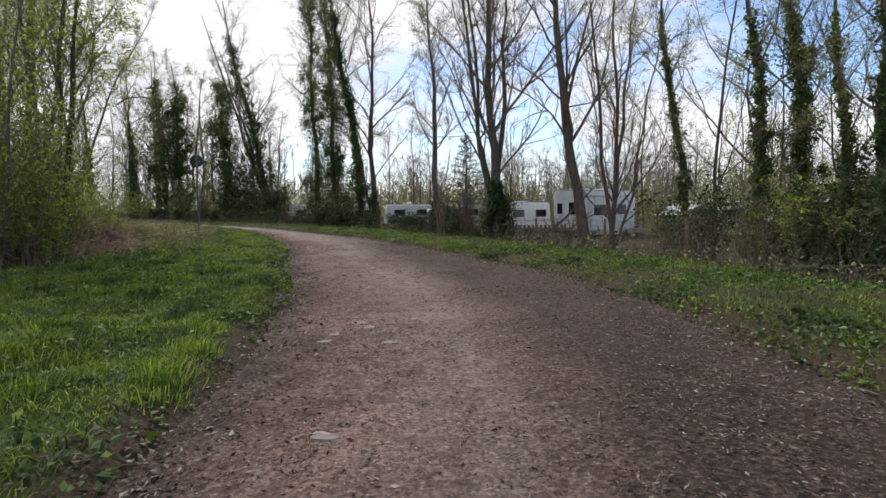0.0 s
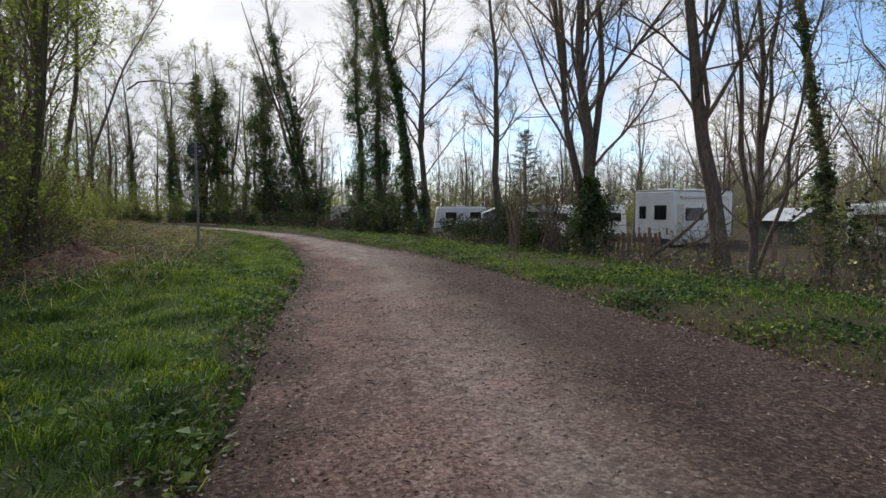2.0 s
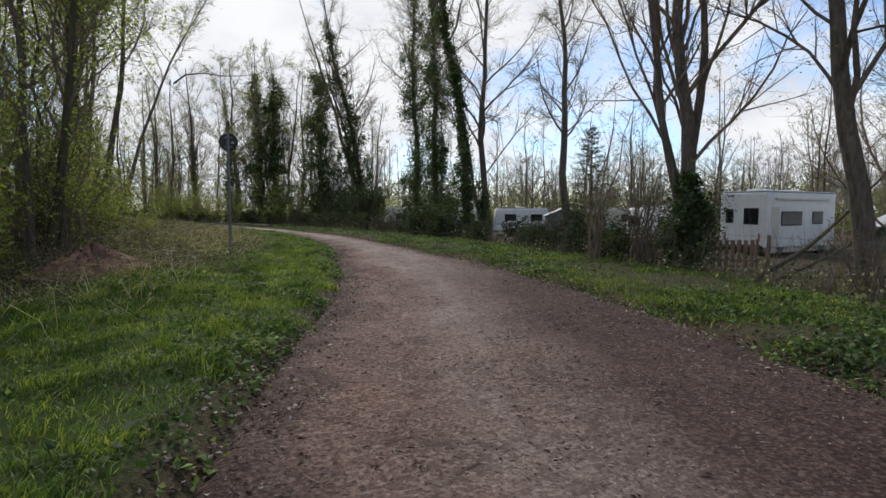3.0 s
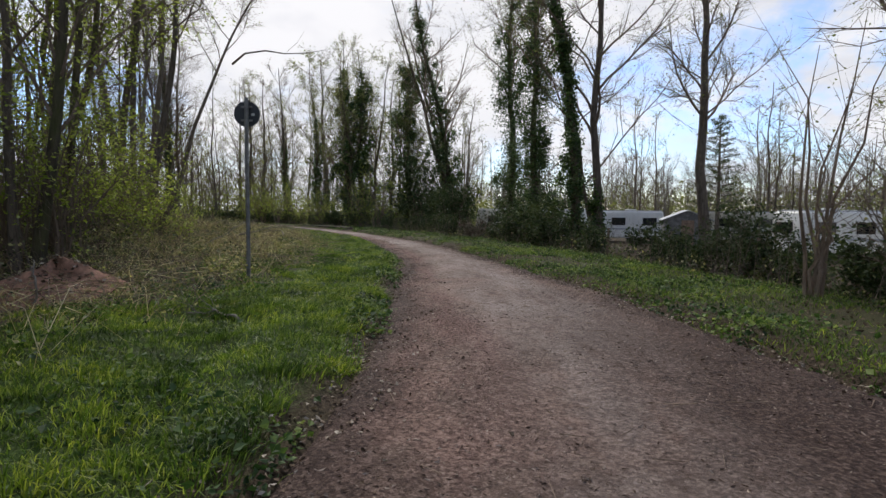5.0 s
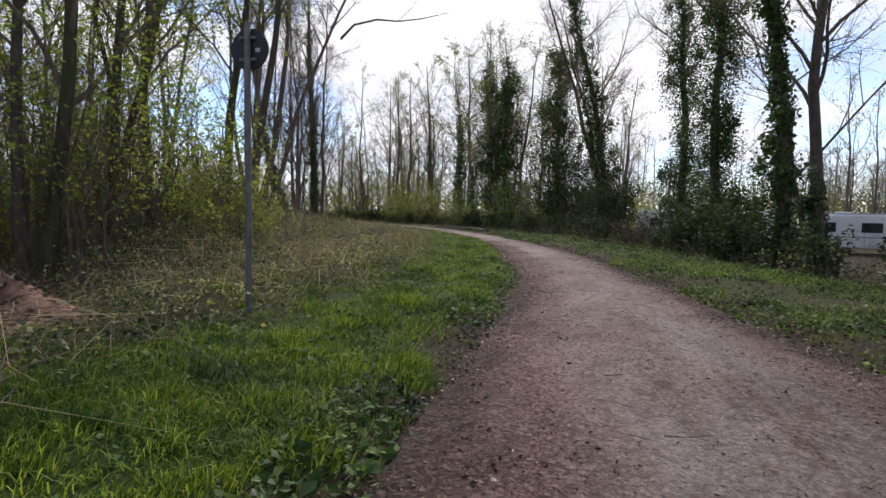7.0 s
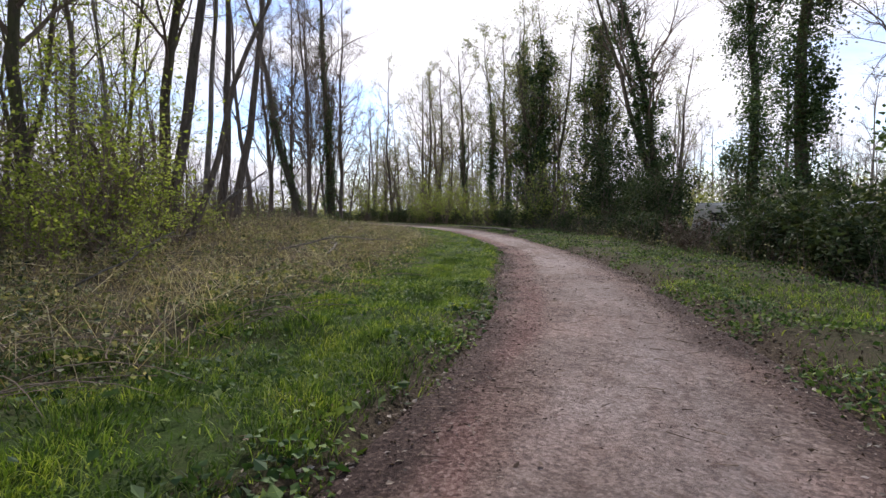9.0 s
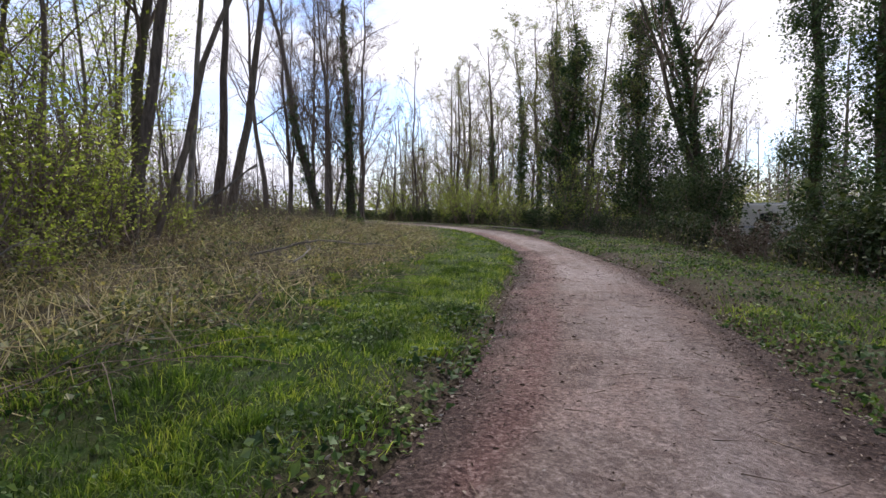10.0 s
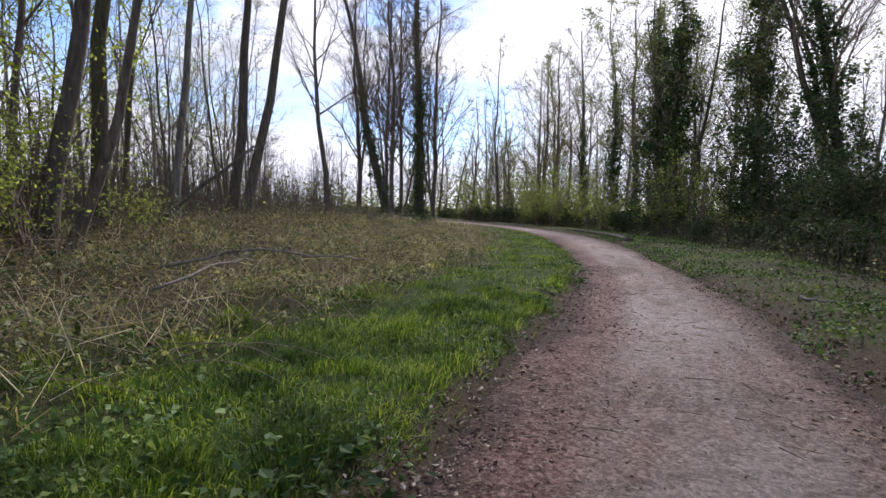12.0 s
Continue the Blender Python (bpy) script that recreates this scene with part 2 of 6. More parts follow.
PATH, GROUND = path_material(), ground_material()
STONE = leafy("path_stone", (0.15, 0.118, 0.10), (0.22, 0.18, 0.155), (0.36, 0.31, 0.275), 0.0, 0.9, 0.1)
CLAY = plain("orange_clay", (0.38, 0.215, 0.15), 0.95, wear=0.3, scale=7, gloss=0.1)
STEEL = plain("galvanised_steel", (0.20, 0.20, 0.19), 0.6, 0.25, 0.2, 9)
SIGN_BACK = plain("dark_sign_back", (0.045, 0.05, 0.055), 0.55, 0.3, 0.12, 6)
STICKER = plain("pale_sticker", (0.5, 0.5, 0.48), 0.6)
WHITE_SHELL = plain("white_shell", (0.72, 0.73, 0.71), 0.4, wear=0.07, scale=1.5)
CREAM_SHELL = plain("cream_shell", (0.58, 0.56, 0.48), 0.5, wear=0.1, scale=1.5)
GREY_ROOF = plain("grey_roof", (0.42, 0.44, 0.47), 0.6, wear=0.15, scale=1.2)
WOOD = plain("weathered_timber", (0.27, 0.19, 0.14), 0.85, wear=0.25, scale=6, gloss=0.2)
GREEN_PAINT = plain("dark_green_cladding", (0.055, 0.075, 0.05), 0.7, wear=0.2, scale=3)
BLACK = plain("black_trim", (0.02, 0.02, 0.022), 0.5)
TYRE = plain("tyre_rubber", (0.025, 0.025, 0.025), 0.85)
CUTWOOD = plain("sawn_wood", (0.42, 0.27, 0.16), 0.85, wear=0.2, scale=9)


def glass_material():
    n = Nodes("dark_window_glass")
    return n.done((0.015, 0.018, 0.02), 0.06, gloss=0.6)


GLASS = glass_material()

# ---- mesh helpers ----


class Geo:
    """Gathers tubes, twigs and leaves for one mesh."""

    def __init__(self):
        self.v, self.q, self.t, self.n = [], [], [], 0

    def add(self, v, quads=None, tris=None):
        v = np.asarray(v, float).reshape(-1, 3)
        if quads is not None and len(quads):
            self.q.append(np.asarray(quads, int).reshape(-1, 4) + self.n)
        if tris is not None and len(tris):
            self.t.append(np.asarray(tris, int).reshape(-1, 3) + self.n)
        self.v.append(v)
        self.n += len(v)

    def tube(self, p, r, sides=5, cap=False):
        p, r = np.asarray(p, float), np.asarray(r, float)
        k = len(p)
        tan = np.gradient(p, axis=0)
        tan /= np.linalg.norm(tan, axis=1)[:, None] + 1e-9
        mean = p[-1] - p[0]
        ref = np.array((1.0, 0.13, 0.0)) if abs(mean[2]) > 0.6 * np.linalg.norm(mean) else np.array((0.1, 0.05, 1.0))
        a = np.cross(tan, ref)
        a /= np.linalg.norm(a, axis=1)[:, None] + 1e-9
        b = np.cross(tan, a)
        ang = np.arange(sides) * (2 * np.pi / sides)
        ring = a[:, None] * np.cos(ang)[None, :, None] + b[:, None] * np.sin(ang)[None, :, None]
        v = p[:, None] + ring * r[:, None, None]
        i = np.arange(k - 1)[:, None] * sides
        j, j2 = np.arange(sides)[None], (np.arange(sides)[None] + 1) % sides
        quads = np.stack([i + j, i + j2, i + sides + j2, i + sides + j], -1).reshape(-1, 4)
        tris = None
        v = v.reshape(-1, 3)
        if cap:
            v = np.vstack([v, p[0], p[-1]])
            s = np.arange(sides)
            e = (s + 1) % sides
            o = (k - 1) * sides
            tris = np.vstack([np.stack([e, s, np.full(sides, k * sides)], 1), np.stack([o + s, o + e, np.full(sides, k * sides + 1)], 1)])
        self.add(v, quads, tris)

    def cones(self, base, tip, r):
        """Thin three-sided twigs."""
        base, tip = np.asarray(base, float).reshape(-1, 3), np.asarray(tip, float).reshape(-1, 3)
        n = len(base)
        if not n:
            return
        d = tip - base
        d /= np.linalg.norm(d, axis=1)[:, None] + 1e-9
        a = np.cross(d, (0.31, 0.87, 0.22))
        a /= np.linalg.norm(a, axis=1)[:, None] + 1e-9
        b = np.cross(d, a)
        r = np.broadcast_to(np.asarray(r, float), (n,))[:, None]
        v = np.stack([base + a * r, base - a * 0.5 * r + b * 0.87 * r, base - a * 0.5 * r - b * 0.87 * r, tip], 1)
        o = np.arange(n)[:, None] * 4
        tris = np.stack([o + (0, 1, 3), o + (1, 2, 3), o + (2, 0, 3)], 1)
        self.add(v, None, tris)

    def leaves(self, rng, at_, size, flat=0.35, slim=0.6):
        """Four-cornered leaves turned at random; flat: how level they lie."""
        at_ = np.asarray(at_, float).reshape(-1, 3)
        n = len(at_)
        if not n:
            return
        u = rng.normal(size=(n, 3))
        u[:, 2] *= 1 - flat
        u /= np.linalg.norm(u, axis=1)[:, None] + 1e-9
        w = rng.normal(size=(n, 3))
        w[:, 2] *= 1 - flat
        w -= u * (u * w).sum(1)[:, None]
        w /= np.linalg.norm(w, axis=1)[:, None] + 1e-9
        s = np.broadcast_to(np.asarray(size, float), (n,)) * rng.uniform(0.6, 1.3, n)
        s = s[:, None] * 0.5
        fold = np.cross(u, w) * s * 0.25
        v = np.stack([at_ - u * s, at_ + w * s * slim + fold - u * s * 0.15, at_ + u * s, at_ - w * s * slim + fold - u * s * 0.15], 1)
        self.add(v, np.arange(n)[:, None] * 4 + np.arange(4)[None])

    def blades(self, rng, at_, high, wide, bend=0.5, away=None):
        """Grass blades: a quad and a tip each; away: a way to lean, for each."""
        at_ = np.asarray(at_, float)
        n = len(at_)
        if not n:
            return
        ang = rng.uniform(0, 2 * np.pi, n)
        side = np.stack([np.cos(ang), np.sin(ang), 0 * ang], 1) * (np.broadcast_to(wide, (n,)) * 0.5)[:, None]
        lean = rng.normal(size=(n, 3)) * bend * np.broadcast_to(high, (n,))[:, None]
        if away is not None:
            lean = lean * 0.5 + away * np.broadcast_to(high, (n,))[:, None]
        lean[:, 2] = 0
        up = np.zeros((n, 3))
        up[:, 2] = high
        m = at_ + up * 0.6 + lean * 0.35
        v = np.stack([at_ - side, at_ + side, m + side * 0.75, m - side * 0.75, at_ + up * (1 - 0.25 * bend) + lean], 1)
        o = np.arange(n)[:, None] * 5
        self.add(v, o + np.array((0, 1, 2, 3)), o + np.array((3, 2, 4)))

    def box(self, lo, hi, turn=None):
        x0, y0, z0 = lo
        x1, y1, z1 = hi
        v = np.array([(x, y, z) for z in (z0, z1) for x, y in ((x0, y0), (x1, y0), (x1, y1), (x0, y1))], float)
        if turn is not None:
            v = v @ np.array(turn.to_3x3()).T + np.array(turn.translation)
        self.add(v, [(3, 2, 1, 0), (4, 5, 6, 7), (0, 1, 5, 4), (1, 2, 6, 5), (2, 3, 7, 6), (3, 0, 4, 7)])

    def mesh(self, name, material, smooth=False):
        me = bpy.data.meshes.new(name)
        v = np.vstack(self.v) if self.v else np.zeros((0, 3))
        q = np.vstack(self.q) if self.q else np.zeros((0, 4), int)
        t = np.vstack(self.t) if self.t else np.zeros((0, 3), int)
        me.vertices.add(len(v))
        me.vertices.foreach_set("co", v.astype(np.float32).ravel())
        me.loops.add(q.size + t.size)
        me.loops.foreach_set("vertex_index", np.r_[q.ravel(), t.ravel()].astype(np.int32))
        me.polygons.add(len(q) + len(t))
        me.polygons.foreach_set("loop_start", np.r_[np.arange(len(q)) * 4, q.size + np.arange(len(t)) * 3].astype(np.int32))
        me.polygons.foreach_set("use_smooth", np.full(len(q) + len(t), smooth))
        me.update(calc_edges=True)
        me.validate()
        me.materials.append(material)
        return me


def part(name, geo, material, parent=None, label="", smooth=False):
    """Links a Geo as one mesh object under a thing or a part."""
    ob = new(name, geo.mesh(name, material, smooth))
    if parent is not None:
        ob.parent = parent
    return tagged(ob, label)


def thing(name, x, y, z, label, category, group="", turn=0.0):
    ob = new(name)
    ob.empty_display_size = 0.2
    ob.matrix_basis = pose(x, y, z, 0, 0, turn)
    return tagged(ob, label, category, group)


# ---- plan: the path's two edges and the lie of the land ----
LEFT_EDGE = [(-1.3, -60), (-1.35, -8), (-1.4, 2.1), (-1.5, 4.1), (-1.8, 6.0), (-2.3, 8.6), (-3.0, 10.8), (-3.5, 12.6), (-4.0, 14.6), (-5.2, 18.1), (-6.5, 21.1), (-7.8, 24.2),
             (-9.1, 26.6), (-10.6, 28.9), (-12.2, 31.3), (-14.6, 34.6), (-18.5, 38.6), (-23.5, 43.0), (-29.5, 46.8), (-37, 50), (-50, 53.5), (-90, 58)]
RIGHT_EDGE = [(2.8, -60), (2.75, -8), (2.65, 2), (2.6, 4.8), (2.4, 7.4), (1.7, 10.2), (0.9, 12.2), (0.3, 13.9), (-0.9, 17.0), (-1.7, 18.6), (-2.8, 21.0), (-4.6, 23.8),
              (-6.0, 26.2), (-8.6, 30.2), (-11.1, 33.6), (-14.8, 37.6), (-19.6, 42.6), (-25.0, 47.0), (-31.5, 50.6), (-39, 53.6), (-51, 57), (-90, 61.5)]


def smooth_line(points, n):
    p = np.array(points, float)
    s = np.r_[0, np.cumsum(np.linalg.norm(np.diff(p, axis=0), axis=1))]
    m = np.gradient(p, s, axis=0)
    t = np.linspace(0, s[-1], n)
    k = np.clip(np.searchsorted(s, t) - 1, 0, len(s) - 2)
    h = (s[k + 1] - s[k])[:, None]
    u = ((t - s[k])[:, None]) / h
    return (2 * u**3 - 3 * u**2 + 1) * p[k] + (u**3 - 2 * u**2 + u) * h * m[k] + (-2 * u**3 + 3 * u**2) * p[k + 1] + (u**3 - u**2) * h * m[k + 1]


LEFT, RIGHT = smooth_line(LEFT_EDGE, 500), smooth_line(RIGHT_EDGE, 500)


def beyond(xy, line, side):
    """Signed distance beyond an edge; side is 1 for ground to its left."""
    xy = np.asarray(xy, float).reshape(-1, 2)
    out = np.empty(len(xy))
    a, d = line[:-1], np.diff(line, axis=0)
    dd = (d**2).sum(1)
    for i in range(0, len(xy), 8000):
        w = xy[i:i + 8000, None] - a[None]
        f = np.clip((w * d).sum(2) / dd, 0, 1)
        away = w - f[..., None] * d
        r2 = (away**2).sum(2)
        k = r2.argmin(1)
        row = np.arange(len(k))
        cross = d[k, 0] * w[row, k, 1] - d[k, 1] * w[row, k, 0]
        out[i:i + 8000] = np.sqrt(r2[row, k]) * np.where(cross > 0, 1, -1) * side
    return out


def ease(v, lo, hi):
    u = np.clip((np.asarray(v, float) - lo) / (hi - lo), 0, 1)
    return u * u * (3 - 2 * u)


def rough(x, y):
    """Gentle unevenness of the ground, about one unit high."""
    return (np.sin(x * 1.7 + 1.3 * np.sin(y * 0.9)) + np.sin(y * 2.1 + 1.1 * np.sin(x * 1.2 + 2)) + np.sin(x * 4.3 + y * 3.1 + 1)
            * 0.6 + np.sin(x * 7.9 - y * 6.7) * 0.35) / 3


def cells(x, y, seed):
    """Smooth random field, 0 to 1, with one knot a unit."""
    x, y = np.asarray(x, float), np.asarray(y, float)
    i, j = np.floor(x), np.floor(y)
    u, v = x - i, y - j
    u, v = u * u * (3 - 2 * u), v * v * (3 - 2 * v)

    def knot(a, b):
        h = np.sin(a * 127.1 + b * 311.7 + seed * 74.7) * 43758.5453
        return h - np.floor(h)

    return (knot(i, j) * (1 - u) + knot(i + 1, j) * u) * (1 - v) + (knot(i, j + 1) * (1 - u) + knot(i + 1, j + 1) * u) * v


def lie(x, y, dl=None, dr=None):
    """Height of the ground."""
    x, y = np.asarray(x, float), np.asarray(y, float)
    xy = np.stack([x.ravel(), y.ravel()], 1)
    dl = beyond(xy, LEFT, 1) if dl is None else dl
    dr = beyond(xy, RIGHT, -1) if dr is None else dr
    xx, yy = xy.T
    z = np.full(len(xy), -0.16)
    z += np.where(dl > -0.3, 0.21 * ease(dl, -0.3, 0.4) + 0.42 * ease(dl, 3, 9) * ease(yy, 15, 26), 0)
    z += np.where(dr > -0.3, 0.20 * ease(dr, -0.3, 0.5) - 1.12 * ease(dr, 2.0, 10.0), 0)
    z += 0.05 * rough(xx, yy) * ease(np.maximum(dl, dr), 0.1, 1.2)
    z += 0.34 * (cells(xx * 0.8, yy * 0.8, 4) - 0.4) * ease(dl, 2.0, 4.0) * ease(yy, 14, 20)
    z -= 0.36 * ease(dl, 3.2, 5.6) * ease(yy, 9, 14) * (1 - ease(yy, 19.5, 22.5))
    z += 0.15 * (cells(xx * 1.9, yy * 1.9, 3) - 0.5) * ease(dl, 0.2, 0.9)
    return z.reshape(x.shape)


def spots(rng, n, x0, x1, y0, y1):
    """Random points of a rectangle, with their distance beyond both edges."""
    xy = np.stack([rng.uniform(x0, x1, n), rng.uniform(y0, y1, n)], 1)
    return xy, beyond(xy, LEFT, 1), beyond(xy, RIGHT, -1)


def along(rng, line, n, lo, hi, far0, far1, out, power=1.0):
    """Random points beside an edge: stations lo..hi along y, distances far0..far1 outward; out is 1 for the left edge."""
    keep = (line[:, 1] > lo) & (line[:, 1] < hi)
    idx = np.flatnonzero(keep)
    f = rng.uniform(idx[0], idx[-1] - 0.01, n)
    k = f.astype(int)
    u = (f - k)[:, None]
    p = line[k] * (1 - u) + line[k + 1] * u
    d = line[k + 1] - line[k]
    nrm = np.stack([-d[:, 1], d[:, 0]], 1) / np.linalg.norm(d, axis=1)[:, None] * out
    far = far0 + (far1 - far0) * rng.random(n) ** power
    return p + nrm * far[:, None], far


# ---- ground and path ----
def axis(lo, hi, step, far, grow=1.22):
    mid = np.arange(lo, hi + 1e-6, step)
    outward = [step]
    while sum(outward) < far:
        outward.append(outward[-1] * grow)
    o = np.cumsum(outward)
    return np.r_[lo - o[::-1], mid, hi + o]


gx, gy = axis(-22, 12, 0.28, 900), axis(-2, 44, 0.28, 900)
mx, my = np.meshgrid(gx, gy)
pts = np.stack([mx.ravel(), my.ravel()], 1)
gdl, gdr = beyond(pts, LEFT, 1), beyond(pts, RIGHT, -1)
gz = lie(mx, my, gdl, gdr)
geo = Geo()
nx, ny = len(gx), len(gy)
i, j = np.meshgrid(np.arange(nx - 1), np.arange(ny - 1))
k = (j * nx + i).ravel()
geo.add(np.stack([mx.ravel(), my.ravel(), gz.ravel()], 1), np.stack([k, k + 1, k + nx + 1, k + nx], 1))
ground = tagged(part("ground", geo, GROUND, smooth=True), "uneven woodland ground of soil, moss and leaf litter", "ground", kind="structure")
green = ease(gdl, 0.1, 0.6) * (1 - 0.8 * ease(gdl, 1.4 + 1.6 * (1 - ease(pts[:, 1], 12, 20)), 2.6 + 2.4 * (1 - ease(pts[:, 1], 12, 20)))) + ease(gdr, 0.15, 0.8) * (1 - 0.8 * ease(gdr, 2.0, 4.0)) * 0.35
green = green + ease(np.hypot(pts[:, 0], pts[:, 1] - 20), 60, 90) * 0.4
ground.data.attributes.new("green", "FLOAT", "POINT").data.foreach_set("value", np.clip(green, 0, 1).astype(np.float32))

def path_height(c, w):
    """Height of the path's surface at points c, w of the way across it."""
    x, y = c[..., 0], c[..., 1]
    ruts = np.exp(-((w - 0.40) / 0.10) ** 2) + 0.8 * np.exp(-((w - 0.72) / 0.09) ** 2)
    scuffs = 0.016 * (cells(x * 2.1, y * 1.5, 5) - 0.5) + 0.013 * (cells(x * 5.3, y * 4.1, 6) - 0.5) + 0.009 * (cells(x * 11, y * 9, 7) - 0.5)
    return -0.035 + 0.05 * (1 - (2 * w - 1) ** 2) - 0.018 * ruts + 0.012 * rough(x * 1.3, y * 1.3) + scuffs * (0.6 + 0.8 * ease(np.abs(2 * w - 1), 0.3, 0.9))


cols = 81
u = np.linspace(-0.06, 1.06, cols)
st = np.flatnonzero((LEFT[:, 1] > -3) & (LEFT[:, 1] < 38))
station = np.r_[np.arange(0, st[0], 2), np.arange(st[0], st[-1], 0.2), np.arange(st[-1], len(LEFT) - 1)]
sk = station.astype(int)
sf = (station - sk)[:, None]
near_left, near_right = LEFT[sk] * (1 - sf) + LEFT[sk + 1] * sf, RIGHT[sk] * (1 - sf) + RIGHT[sk + 1] * sf
P = near_left[:, None] * (1 - u)[None, :, None] + near_right[:, None] * u[None, :, None]
px, py = P[..., 0], P[..., 1]
wide = np.linalg.norm(near_right - near_left, axis=1)
track = np.exp(-((u - 0.40) / 0.10) ** 2) + 0.8 * np.exp(-((u - 0.72) / 0.09) ** 2)
trodden = 0.9 * np.exp(-((u - 0.55) / 0.27) ** 4)
pz = path_height(P, u[None])
pz -= 0.12 * ease(np.abs(2 * u - 1), 0.97, 1.12)[None]
geo = Geo()
i, j = np.meshgrid(np.arange(cols - 1), np.arange(len(station) - 1))
k = (j * cols + i).ravel()
geo.add(np.stack([px.ravel(), py.ravel(), pz.ravel()], 1), np.stack([k, k + 1, k + cols + 1, k + cols], 1))
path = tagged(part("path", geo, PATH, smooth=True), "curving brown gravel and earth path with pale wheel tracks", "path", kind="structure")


def on_path(name, value):
    path.data.attributes.new(name, "FLOAT", "POINT").data.foreach_set("value", np.clip(value, 0, 1).astype(np.float32).ravel())


run = np.r_[0, np.cumsum(np.linalg.norm(np.diff((near_left + near_right) / 2, axis=0), axis=1))]
lane = np.stack([u[None] * wide[:, None], np.broadcast_to(run[:, None], px.shape), np.zeros_like(px)], -1)
path.data.attributes.new("lane", "FLOAT_VECTOR", "POINT").data.foreach_set("vector", lane.astype(np.float32).ravel())
across, down = lane[..., 0], lane[..., 1]
wob = 0.6 * cells(across * 0.9, down * 0.35, 11) + 0.4 * cells(across * 2.7, down * 1.1, 12)
near_far = ease(py, 4, 20)
on_path("track", (0.55 * track[None] * (1 - near_far) + near_far * trodden[None]) * (0.15 + 1.15 * wob))
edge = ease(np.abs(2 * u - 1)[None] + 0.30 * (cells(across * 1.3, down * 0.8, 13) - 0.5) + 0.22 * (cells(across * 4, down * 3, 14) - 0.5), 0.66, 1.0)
# second term darkens the near right side: darker soil, deepened to stand for shade
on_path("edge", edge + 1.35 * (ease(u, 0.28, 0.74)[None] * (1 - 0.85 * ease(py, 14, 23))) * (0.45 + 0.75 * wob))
on_path("red", ease(0.34 - u[None] + 0.30 * (cells(across * 1.1, down * 0.5, 15) - 0.5), 0.0, 0.13) * (0.35 + 0.65 * ease(py, 14, 20)))

